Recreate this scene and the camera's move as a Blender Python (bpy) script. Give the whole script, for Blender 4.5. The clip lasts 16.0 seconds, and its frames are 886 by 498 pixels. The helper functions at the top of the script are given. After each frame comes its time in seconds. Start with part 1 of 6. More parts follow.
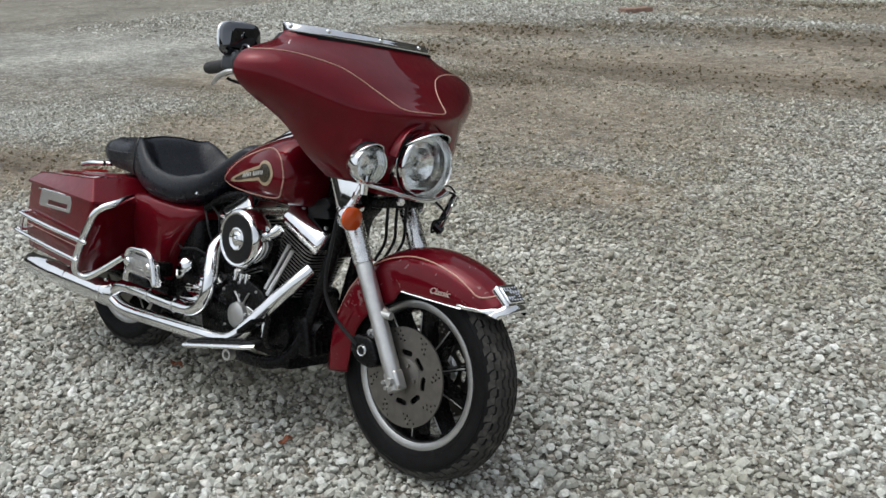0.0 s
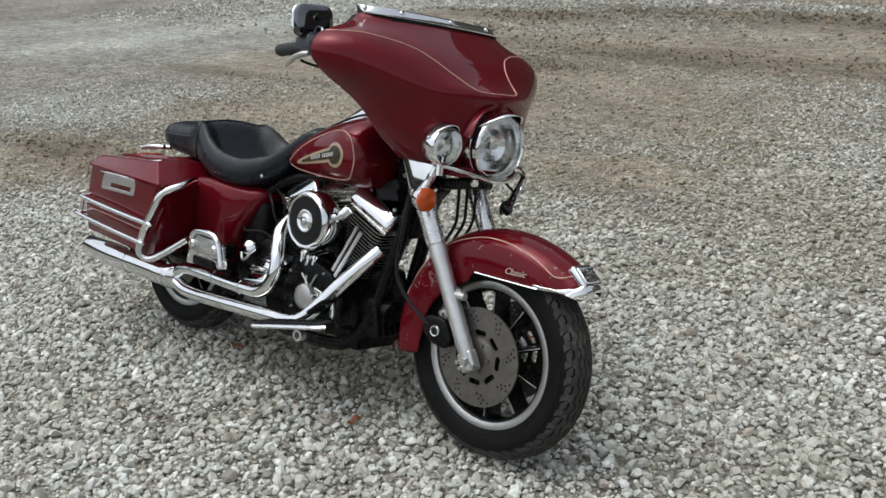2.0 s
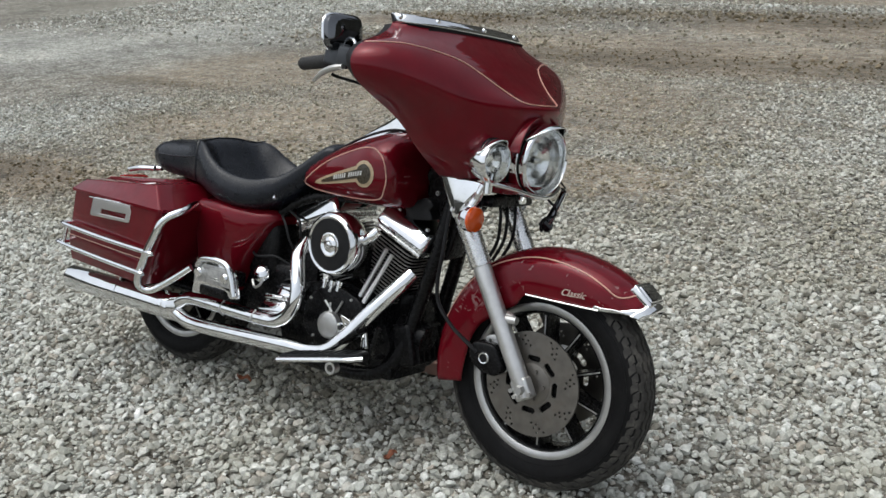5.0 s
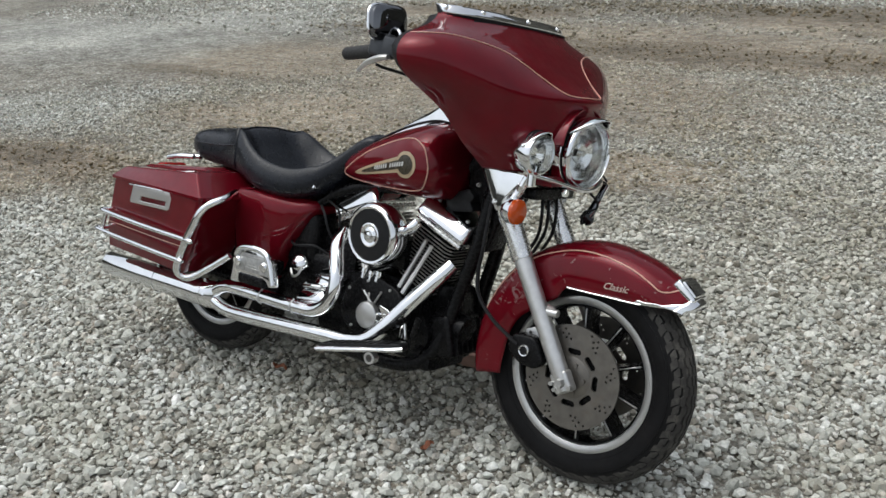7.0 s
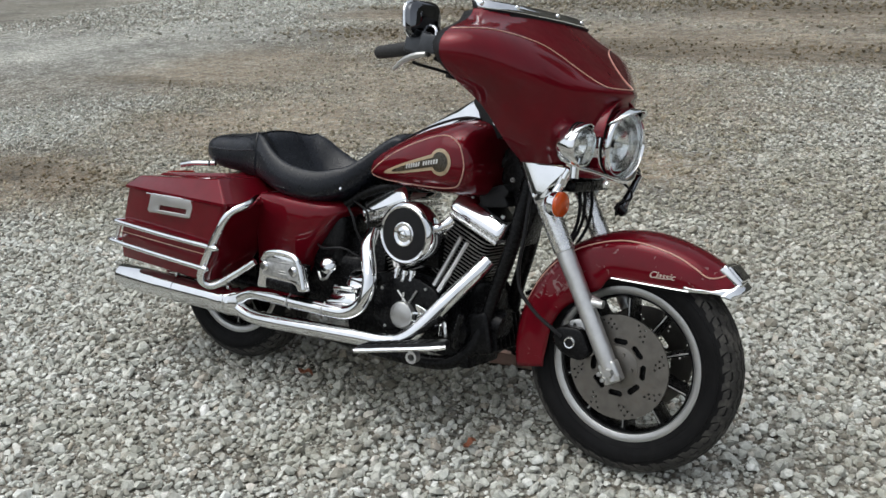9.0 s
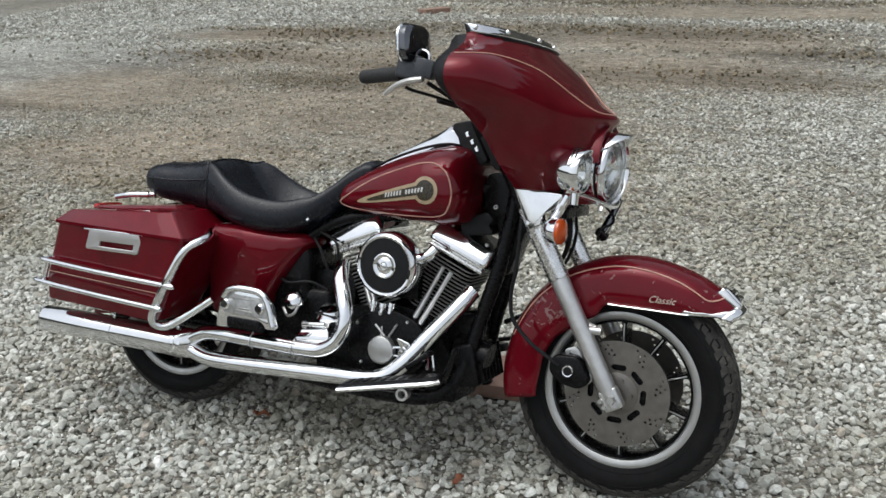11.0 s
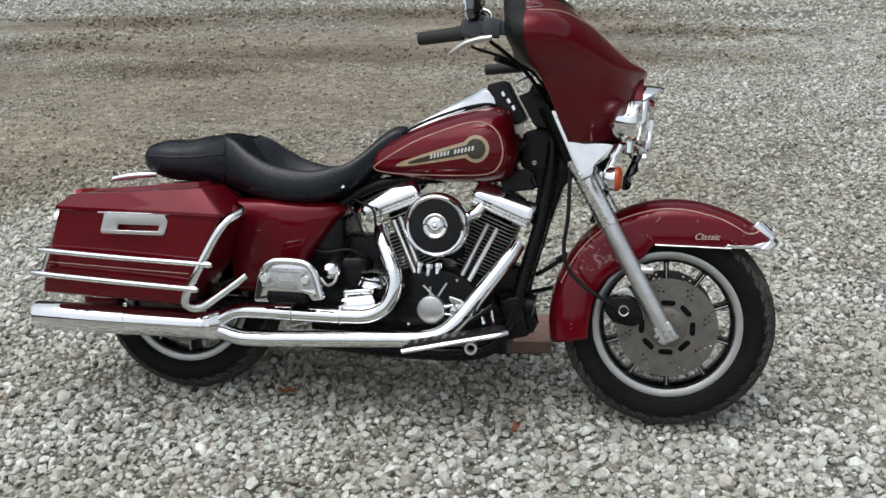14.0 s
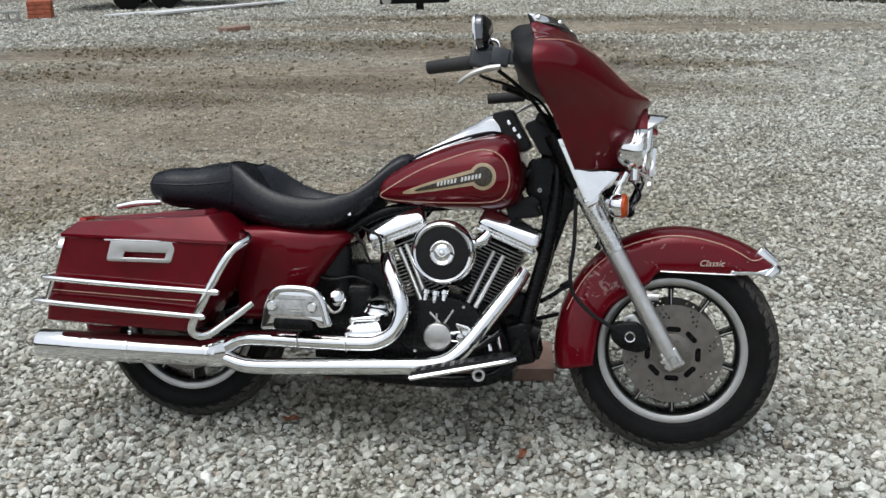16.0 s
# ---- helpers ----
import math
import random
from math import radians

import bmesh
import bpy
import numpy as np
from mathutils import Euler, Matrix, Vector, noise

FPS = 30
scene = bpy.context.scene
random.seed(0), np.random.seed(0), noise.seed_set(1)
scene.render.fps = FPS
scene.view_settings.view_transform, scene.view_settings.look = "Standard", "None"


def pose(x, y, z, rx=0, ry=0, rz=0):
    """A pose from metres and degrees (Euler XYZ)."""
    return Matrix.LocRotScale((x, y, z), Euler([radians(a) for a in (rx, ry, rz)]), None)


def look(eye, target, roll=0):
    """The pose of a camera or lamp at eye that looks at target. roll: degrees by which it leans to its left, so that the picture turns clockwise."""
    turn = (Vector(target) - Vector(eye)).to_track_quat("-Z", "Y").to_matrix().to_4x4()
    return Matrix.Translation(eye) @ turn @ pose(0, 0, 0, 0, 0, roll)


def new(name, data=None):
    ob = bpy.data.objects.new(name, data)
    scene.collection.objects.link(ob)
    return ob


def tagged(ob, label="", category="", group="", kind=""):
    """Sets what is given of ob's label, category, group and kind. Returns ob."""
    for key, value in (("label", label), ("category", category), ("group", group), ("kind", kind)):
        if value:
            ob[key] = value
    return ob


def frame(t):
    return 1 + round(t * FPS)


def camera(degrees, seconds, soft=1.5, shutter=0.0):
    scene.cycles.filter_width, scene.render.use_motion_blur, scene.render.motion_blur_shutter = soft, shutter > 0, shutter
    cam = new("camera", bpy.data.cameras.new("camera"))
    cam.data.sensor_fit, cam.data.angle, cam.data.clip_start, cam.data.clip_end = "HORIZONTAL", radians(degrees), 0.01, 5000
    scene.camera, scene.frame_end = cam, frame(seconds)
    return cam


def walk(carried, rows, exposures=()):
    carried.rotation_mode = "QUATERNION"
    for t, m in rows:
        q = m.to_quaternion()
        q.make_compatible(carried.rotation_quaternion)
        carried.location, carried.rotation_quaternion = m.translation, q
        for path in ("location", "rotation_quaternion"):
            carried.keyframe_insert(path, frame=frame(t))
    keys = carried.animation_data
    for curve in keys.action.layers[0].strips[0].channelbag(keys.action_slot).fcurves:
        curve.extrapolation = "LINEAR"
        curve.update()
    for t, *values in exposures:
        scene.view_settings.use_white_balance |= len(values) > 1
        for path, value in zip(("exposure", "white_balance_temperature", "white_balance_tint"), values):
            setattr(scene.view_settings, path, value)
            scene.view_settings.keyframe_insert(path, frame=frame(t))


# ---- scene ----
cam = camera(49.8, 16.0)
METRES, EYE, TILT, LEAN, TURN = 2.2194, 1.56, 0.0, 0.0, 42.2
ROWS = [
    (0.0, 0.0, 0.0, 0.0, -0.79, -19.28, 2.26),
    (0.5, -0.0269, -0.0052, -0.0012, 0.42, -19.31, 2.58),
    (1.0, -0.0437, -0.0043, -0.0025, 0.93, -19.53, 2.17),
    (1.5, -0.0568, -0.0022, -0.0031, 0.59, -19.6, 2.33),
    (2.0, -0.0787, -0.0086, -0.0025, -0.11, -20.0, 2.55),
    (2.5, -0.0956, 0.0018, 0.0018, 0.35, -19.79, 1.74),
    (3.0, -0.1275, 0.0253, 0.0008, -0.34, -19.19, 2.19),
    (3.5, -0.1715, 0.0457, -0.002, -1.89, -19.33, 2.51),
    (6.0, -0.2444, 0.0763, 0.0055, -6.04, -20.17, 2.96),
    (6.5, -0.2523, 0.0745, 0.0052, -4.75, -20.46, 2.97),
    (7.0, -0.2596, 0.0786, 0.0039, -3.97, -20.52, 2.53),
    (7.5, -0.2682, 0.0794, 0.0037, -4.04, -20.77, 2.05),
    (8.0, -0.292, 0.0812, 0.0018, -5.16, -21.3, 1.76),
    (8.5, -0.3301, 0.0777, -0.0008, -5.9, -20.84, 3.16),
    (11.0, -0.5427, 0.1692, 0.007, -17.0, -19.69, 1.97),
    (11.5, -0.6055, 0.1675, 0.0019, -20.25, -19.54, 0.78),
    (12.0, -0.6414, 0.1894, -0.0034, -21.3, -18.81, 0.32),
    (12.5, -0.6946, 0.2381, -0.0132, -22.26, -19.34, 1.18),
    (13.0, -0.7395, 0.2701, -0.0145, -23.16, -20.28, 1.12),
    (13.5, -0.8075, 0.2761, -0.0151, -29.27, -20.95, 1.84),
    (14.0, -0.8749, 0.2675, -0.0129, -30.57, -20.61, 1.47),
    (14.5, -0.898, 0.2691, -0.0159, -30.25, -20.35, 1.13),
    (15.0, -0.9051, 0.2727, -0.0168, -30.36, -20.22, 0.88),
    (15.5, -0.9045, 0.2761, -0.0156, -31.25, -19.88, 1.09),
    (16.0, -0.906, 0.2779, -0.0138, -31.58, -18.83, 1.19),
]
walk(cam, [(t, pose(0, 0, EYE, TILT, LEAN, TURN) @ pose(METRES * x, METRES * y, METRES * z, 90 + pitch, roll, yaw)) for t, x, y, z, yaw, pitch, roll in ROWS], exposures=((0.0, 0.31, 6330, 8), (16.0, 0.31, 6330, 8)))

# ---- light ----
world = bpy.data.worlds.new("overcast_sky")
scene.world = world
world.use_nodes = True
wn, wl = world.node_tree.nodes, world.node_tree.links
sky = wn.new("ShaderNodeTexSky")
sky.sky_type, sky.sun_disc = "NISHITA", False
sky.sun_elevation, sky.sun_rotation = radians(72), radians(225)
sky.air_density, sky.dust_density, sky.ozone_density = 1.0, 4.0, 1.0
grey = wn.new("ShaderNodeHueSaturation")
grey.inputs["Saturation"].default_value = 0.30
wl.new(sky.outputs[0], grey.inputs["Color"])
wl.new(grey.outputs[0], wn["Background"].inputs[0])
wn["Background"].inputs[1].default_value = 0.15
sun = new("sun", bpy.data.lights.new("sun", "SUN"))
sun.data.energy, sun.data.angle, sun.data.color = 0.7, radians(70), (1.0, 1.0, 0.96)
sun.matrix_world = look((-4, -4, 18), (0, 0, 0))


# ---- materials ----
def mat(name, col, rough=0.5, metal=0.0, var=0.12, scale=25.0, bump=0.0, bscale=150.0, coat=0.0, rvar=0.08, dirt=None, dirt_amount=0.0, dirt_scale=9.0, spec=0.5):
    m = bpy.data.materials.new(name)
    m.use_nodes = True
    n, l = m.node_tree.nodes, m.node_tree.links
    b = n["Principled BSDF"]
    tc = n.new("ShaderNodeTexCoord")
    nz = n.new("ShaderNodeTexNoise")
    nz.inputs["Scale"].default_value, nz.inputs["Detail"].default_value = scale, 6
    l.new(tc.outputs["Object"], nz.inputs["Vector"])
    ramp = n.new("ShaderNodeMapRange")
    ramp.inputs["From Min"].default_value, ramp.inputs["From Max"].default_value = 0.3, 0.7
    ramp.inputs["To Min"].default_value, ramp.inputs["To Max"].default_value = 1 - var, 1 + var
    l.new(nz.outputs["Fac"], ramp.inputs["Value"])
    mul = n.new("ShaderNodeVectorMath")
    mul.operation = "SCALE"
    mul.inputs[0].default_value = col[:3]
    l.new(ramp.outputs[0], mul.inputs["Scale"])
    out = mul.outputs[0]
    rr = n.new("ShaderNodeMapRange")
    rr.inputs["From Min"].default_value, rr.inputs["From Max"].default_value = 0.3, 0.7
    rr.inputs["To Min"].default_value, rr.inputs["To Max"].default_value = max(rough - rvar, 0.02), min(rough + rvar, 1)
    n2 = n.new("ShaderNodeTexNoise")
    n2.inputs["Scale"].default_value, n2.inputs["Detail"].default_value = scale * 3.1, 4
    l.new(tc.outputs["Object"], n2.inputs["Vector"])
    l.new(n2.outputs["Fac"], rr.inputs["Value"])
    rout = rr.outputs[0]
    if dirt:
        n3 = n.new("ShaderNodeTexNoise")
        n3.inputs["Scale"].default_value, n3.inputs["Detail"].default_value, n3.inputs["Roughness"].default_value = dirt_scale, 9, 0.65
        l.new(tc.outputs["Object"], n3.inputs["Vector"])
        f = n.new("ShaderNodeMapRange")
        f.inputs["From Min"].default_value, f.inputs["From Max"].default_value = 0.52, 0.78
        f.inputs["To Min"].default_value, f.inputs["To Max"].default_value = dirt_amount * 0.12, dirt_amount
        l.new(n3.outputs["Fac"], f.inputs["Value"])
        mx = n.new("ShaderNodeMix")
        mx.data_type = "RGBA"
        mx.inputs[7].default_value = (*dirt, 1)
        l.new(f.outputs[0], mx.inputs[0])
        l.new(out, mx.inputs[6])
        out = mx.outputs[2]
        mr = n.new("ShaderNodeMix")
        l.new(f.outputs[0], mr.inputs[0])
        l.new(rout, mr.inputs[2])
        mr.inputs[3].default_value = 0.85
        rout = mr.outputs[0]
    l.new(out, b.inputs["Base Color"])
    l.new(rout, b.inputs["Roughness"])
    b.inputs["Metallic"].default_value = metal
    b.inputs["Specular IOR Level"].default_value = spec
    b.inputs["Coat Weight"].default_value = coat
    b.inputs["Coat Roughness"].default_value, b.inputs["Coat IOR"].default_value = 0.02, 1.40
    if bump:
        n4 = n.new("ShaderNodeTexNoise")
        n4.inputs["Scale"].default_value, n4.inputs["Detail"].default_value = bscale, 5
        l.new(tc.outputs["Object"], n4.inputs["Vector"])
        bp = n.new("ShaderNodeBump")
        bp.inputs["Strength"].default_value, bp.inputs["Distance"].default_value = bump, 0.004
        l.new(n4.outputs["Fac"], bp.inputs["Height"])
        l.new(bp.outputs[0], b.inputs["Normal"])
    return m


def peeled(base):
    """The paint with its lacquer flaking off in pale patches behind the fork."""
    m = base.copy()
    m.name = "peeling_burgundy_paint"
    n, l = m.node_tree.nodes, m.node_tree.links
    b = n["Principled BSDF"]
    src = b.inputs["Base Color"].links[0].from_socket
    tc = n.new("ShaderNodeTexCoord")
    d = n.new("ShaderNodeVectorMath")
    d.operation = "DISTANCE"
    d.inputs[1].default_value = (-0.235, -0.08, 0.55)
    l.new(tc.outputs["Object"], d.inputs[0])
    near = n.new("ShaderNodeMapRange")
    near.inputs["From Min"].default_value, near.inputs["From Max"].default_value = 0.13, 0.03
    near.inputs["To Min"].default_value, near.inputs["To Max"].default_value = 0.0, 0.13
    l.new(d.outputs["Value"], near.inputs["Value"])
    nz = n.new("ShaderNodeTexNoise")
    nz.inputs["Scale"].default_value, nz.inputs["Detail"].default_value, nz.inputs["Distortion"].default_value = 38, 5, 1.4
    l.new(tc.outputs["Object"], nz.inputs["Vector"])
    add = n.new("ShaderNodeMath")
    l.new(nz.outputs["Fac"], add.inputs[0])
    l.new(near.outputs[0], add.inputs[1])
    th = n.new("ShaderNodeMapRange")
    th.inputs["From Min"].default_value, th.inputs["From Max"].default_value = 0.66, 0.71
    th.inputs["To Max"].default_value = 0.5
    l.new(add.outputs[0], th.inputs["Value"])
    mx = n.new("ShaderNodeMix")
    mx.data_type = "RGBA"
    mx.inputs[7].default_value = (0.34, 0.24, 0.23, 1)
    l.new(th.outputs[0], mx.inputs[0])
    l.new(src, mx.inputs[6])
    l.new(mx.outputs[2], b.inputs["Base Color"])
    return m


DUST = (0.30, 0.27, 0.22)
paint = mat("burgundy_paint", (0.128, 0.0032, 0.0092), 0.38, 0.36, 0.12, 14, coat=0.85, rvar=0.05, dirt=DUST, dirt_amount=0.010, dirt_scale=6, spec=0.0)
worn_paint = peeled(paint)
chrome = mat("chrome", (0.86, 0.87, 0.88), 0.055, 1.0, 0.04, 20, rvar=0.03, dirt=DUST, dirt_amount=0.05, dirt_scale=12)
worn_steel = mat("worn_steel", (0.50, 0.50, 0.49), 0.34, 0.8, 0.3, 60, 0.1, 200, dirt=DUST, dirt_amount=0.2, dirt_scale=30)
satin = mat("satin_chrome", (0.80, 0.80, 0.79), 0.24, 1.0, 0.08, 40, dirt=DUST, dirt_amount=0.06, dirt_scale=30)
dull = mat("dull_aluminium", (0.62, 0.62, 0.61), 0.36, 0.9, 0.10, 30, 0.05, 300, dirt=DUST, dirt_amount=0.16, dirt_scale=25)
machined = mat("machined_aluminium", (0.50, 0.50, 0.49), 0.38, 0.9, 0.08, 40, dirt=DUST, dirt_amount=0.3, dirt_scale=20)
disc_steel = mat("disc_steel", (0.175, 0.165, 0.150), 0.38, 0.85, 0.15, 40, dirt=(0.22, 0.18, 0.14), dirt_amount=0.45, dirt_scale=30)
black_paint = mat("black_engine_paint", (0.005, 0.005, 0.0055), 0.26, 0.0, 0.3, 30, 0.06, 300, dirt=DUST, dirt_amount=0.018, dirt_scale=14, spec=0.15)
black_plastic = mat("black_plastic", (0.008, 0.008, 0.009), 0.42, 0.0, 0.2, 40, 0.12, 500, dirt=DUST, dirt_amount=0.025, dirt_scale=12, spec=0.22)
fin_black = mat("fin_edge_bare", (0.34, 0.335, 0.32), 0.40, 0.7, 0.25, 40, dirt=DUST, dirt_amount=0.2, dirt_scale=20)
vinyl = mat("black_vinyl", (0.005, 0.0065, 0.0105), 0.30, 0.0, 0.2, 30, 0.10, 420, rvar=0.06, dirt=DUST, dirt_amount=0.006, dirt_scale=8, spec=0.36)
rubber = mat("tyre_rubber", (0.0055, 0.0055, 0.006), 0.6, 0.0, 0.25, 25, 0.2, 260, dirt=(0.16, 0.145, 0.12), dirt_amount=0.045, dirt_scale=16, spec=0.13)
tread_mat = mat("tread_rubber", (0.034, 0.033, 0.031), 0.8, 0.0, 0.3, 40, 0.2, 260, dirt=(0.22, 0.20, 0.17), dirt_amount=0.40, dirt_scale=20, spec=0.25)
grip_rubber = mat("grip_rubber", (0.016, 0.016, 0.016), 0.7, 0.0, 0.2, 60, 0.2, 500)
gloss_black = mat("gloss_black_plastic", (0.006, 0.006, 0.007), 0.07, 0.0, 0.2, 40, spec=0.5)
gold = mat("gold_stripe", (0.56, 0.32, 0.25), 0.35, 0.0, 0.08, 60)
brass = mat("badge_tan", (0.44, 0.34, 0.22), 0.35, 0.2, 0.1, 60)
badge_dark = mat("badge_dark", (0.035, 0.028, 0.016), 0.3, 0.0, 0.15, 60)
silver = mat("badge_silver", (0.62, 0.62, 0.60), 0.35, 0.3, 0.05, 60)
orange = mat("orange_lens", (0.50, 0.065, 0.004), 0.18, 0.0, 0.06, 30, coat=0.5)
red_lens = mat("red_lens", (0.35, 0.012, 0.012), 0.2, 0.0, 0.06, 30, coat=0.5)
brushed = mat("brushed_latch", (0.68, 0.67, 0.66), 0.34, 1.0, 0.05, 8, rvar=0.04)
dark_chrome = mat("smoked_chrome", (0.15, 0.155, 0.165), 0.05, 1.0, 0.05, 20, rvar=0.02)
script = mat("pale_script", (0.58, 0.46, 0.40), 0.35, 0.2, 0.05, 60)
reflector = mat("lamp_reflector", (0.95, 0.95, 0.94), 0.20, 1.0, 0.04, 60)
glass = bpy.data.materials.new("clear_glass")
glass.use_nodes = True
gb = glass.node_tree.nodes["Principled BSDF"]
gb.inputs["Transmission Weight"].default_value, gb.inputs["Roughness"].default_value, gb.inputs["IOR"].default_value = 1.0, 0.03, 1.25
gb.inputs["Base Color"].default_value = (0.95, 0.97, 0.97, 1)
lens_glass = glass.copy()
lens_glass.name = "ribbed_glass"
lt, ll = lens_glass.node_tree.nodes, lens_glass.node_tree.links
ltc, ltw, ltb = lt.new("ShaderNodeTexCoord"), lt.new("ShaderNodeTexWave"), lt.new("ShaderNodeBump")
ltw.bands_direction = "Y"
ltw.inputs["Scale"].default_value, ltw.inputs["Distortion"].default_value = 26, 1.5
ltb.inputs["Strength"].default_value, ltb.inputs["Distance"].default_value = 0.07, 0.002
ll.new(ltc.outputs["Object"], ltw.inputs["Vector"])
ll.new(ltw.outputs["Fac"], ltb.inputs["Height"])
ll.new(ltb.outputs[0], lt["Principled BSDF"].inputs["Normal"])
dark_alloy = mat("dark_cast_alloy", (0.060, 0.064, 0.070), 0.42, 0.6, 0.15, 40, 0.1, 300)
mirror_glass = mat("mirror_glass", (0.85, 0.86, 0.86), 0.02, 1.0, 0.02, 10, rvar=0.01)
brick_mat = mat("weathered_brick", (0.27, 0.165, 0.125), 0.9, 0.0, 0.25, 18, 0.5, 90, dirt=(0.36, 0.30, 0.25), dirt_amount=0.5, dirt_scale=15)
block_mat = mat("concrete_block", (0.36, 0.36, 0.34), 0.95, 0.0, 0.2, 20, 0.5, 80)
crate_mat = mat("red_clay", (0.38, 0.11, 0.06), 0.85, 0.0, 0.3, 10, 0.4, 60)
board_mat = mat("white_board", (0.74, 0.76, 0.77), 0.5, 0.0, 0.1, 8, dirt=DUST, dirt_amount=0.3, dirt_scale=3)
leaf_mat = mat("dead_leaf", (0.22, 0.075, 0.035), 0.7, 0.0, 0.3, 60, 0.3, 200)
weed_mat = mat("dry_weeds", (0.085, 0.08, 0.05), 0.9, 0.0, 0.5, 3)
twig_mat = mat("dry_twig", (0.24, 0.20, 0.14), 0.9, 0.0, 0.3, 20)
tree_mat = mat("bare_far_trees", (0.075, 0.073, 0.062), 0.95, 0.0, 0.5, 0.5)


# ---- mesh helpers ----
def link_mesh(name, bm, material, parent=None, label="", sharp=38, recalc=True):
    if recalc:
        bmesh.ops.recalc_face_normals(bm, faces=bm.faces)
    me = bpy.data.meshes.new(name)
    bm.to_mesh(me)
    bm.free()
    for p in me.polygons:
        p.use_smooth = True
    me.set_sharp_from_angle(angle=radians(sharp))
    for m in (material if isinstance(material, (list, tuple)) else [material]):
        me.materials.append(m)
    ob = new(name, me)
    if parent is not None:
        ob.parent = parent
    if label:
        ob["label"] = label
    return ob


def part(name, bm, material, parent, label="", sharp=38, recalc=True):
    return link_mesh(name, bm, material, parent, label, sharp, recalc)


def thing(name, label, category, m=Matrix.Identity(4), group="", kind=""):
    ob = new(name)
    ob.matrix_world = m
    return tagged(ob, label, category, group, kind)


def spline(pts, n=6, closed=False):
    """Catmull-Rom through points, n steps a span."""
    P = [Vector(p) for p in pts]
    k = len(P)
    out = []
    for i in range(k if closed else k - 1):
        a = P[(i - 1) % k] if closed or i else P[0] * 2 - P[1]
        b, c = P[i], P[(i + 1) % k]
        d = P[(i + 2) % k] if closed or i + 2 < k else c * 2 - b
        for j in range(n):
            t = j / n
            out.append(0.5 * ((2 * b) + (c - a) * t + (2 * a - 5 * b + 4 * c - d) * t * t + (3 * b - a - 3 * c + d) * t ** 3))
    if not closed:
        out.append(P[-1].copy())
    return out


def curve1(xs, ys):
    """A smooth function through the given pairs."""
    xs, ys = np.array(xs, float), np.array(ys, float)
    d = np.gradient(ys, xs)

    def f(x):
        i = int(np.clip(np.searchsorted(xs, x) - 1, 0, len(xs) - 2))
        h = xs[i + 1] - xs[i]
        t = min(max((x - xs[i]) / h, 0), 1)
        return (1 + 2 * t) * (1 - t) ** 2 * ys[i] + t * (1 - t) ** 2 * h * d[i] + t * t * (3 - 2 * t) * ys[i + 1] + t * t * (t - 1) * h * d[i + 1]
    return f


def loft(bm, rings, closed=True, caps=True):
    rows = [[bm.verts.new(p) for p in r] for r in rings]
    k = len(rows[0])
    for a, b in zip(rows, rows[1:]):
        for i in range(k if closed else k - 1):
            j = (i + 1) % k
            bm.faces.new((a[i], a[j], b[j], b[i]))
    if caps and closed:
        bm.faces.new(rows[0][::-1])
        bm.faces.new(rows[-1])
    return rows


def tube(bm, pts, r, seg=12, n=6, smooth=True, squash=1.0, closed=False):
    P = spline(pts, n, closed) if smooth else [Vector(p) for p in pts]
    if not isinstance(r, (list, tuple)):
        r = [r, r]
    rad = [r[0] + (r[-1] - r[0]) * i / max(len(P) - 1, 1) if len(r) == 2 else float(np.interp(i / (len(P) - 1), np.linspace(0, 1, len(r)), r)) for i in range(len(P))]
    up = Vector((0, 0, 1))
    rings, prev = [], None
    for i, p in enumerate(P):
        a = P[i - 1] if i or closed else p
        b = P[(i + 1) % len(P)] if i + 1 < len(P) or closed else p
        t = (b - a).normalized()
        if prev is None:
            prev = t.cross(up if abs(t.dot(up)) < 0.9 else Vector((0, 1, 0))).normalized()
        prev = (prev - t * prev.dot(t)).normalized()
        q = t.cross(prev)
        rings.append([p + rad[i] * (math.cos(c) * prev + squash * math.sin(c) * q) for c in (2 * math.pi * k / seg for k in range(seg))])
    if closed:
        rings.append(rings[0])
        loft(bm, rings, True, False)
        bmesh.ops.remove_doubles(bm, verts=bm.verts, dist=1e-6)
    else:
        loft(bm, rings)
    return bm


def lathe(bm, profile, centre, axis=(0, 1, 0), seg=48, cap=False, closed=False):
    """Turns (along, radius) pairs round the axis."""
    ax = Vector(axis).normalized()
    a = ax.cross(Vector((0, 0, 1)) if abs(ax.z) < 0.9 else Vector((1, 0, 0))).normalized()
    b = ax.cross(a)
    c = Vector(centre)
    rows = []
    for h, r in profile:
        if r < 1e-5:
            rows.append([bm.verts.new(c + ax * h)])
        else:
            rows.append([bm.verts.new(c + ax * h + r * (math.cos(t) * a + math.sin(t) * b)) for t in (2 * math.pi * k / seg for k in range(seg))])
    pairs = list(zip(rows, rows[1:])) + ([(rows[-1], rows[0])] if closed else [])
    for p, q in pairs:
        for i in range(seg):
            j = (i + 1) % seg
            if len(p) == 1 and len(q) > 1:
                bm.faces.new((p[0], q[j], q[i]))
            elif len(q) == 1 and len(p) > 1:
                bm.faces.new((p[i], p[j], q[0]))
            elif len(p) > 1:
                bm.faces.new((p[i], p[j], q[j], q[i]))
    return bm


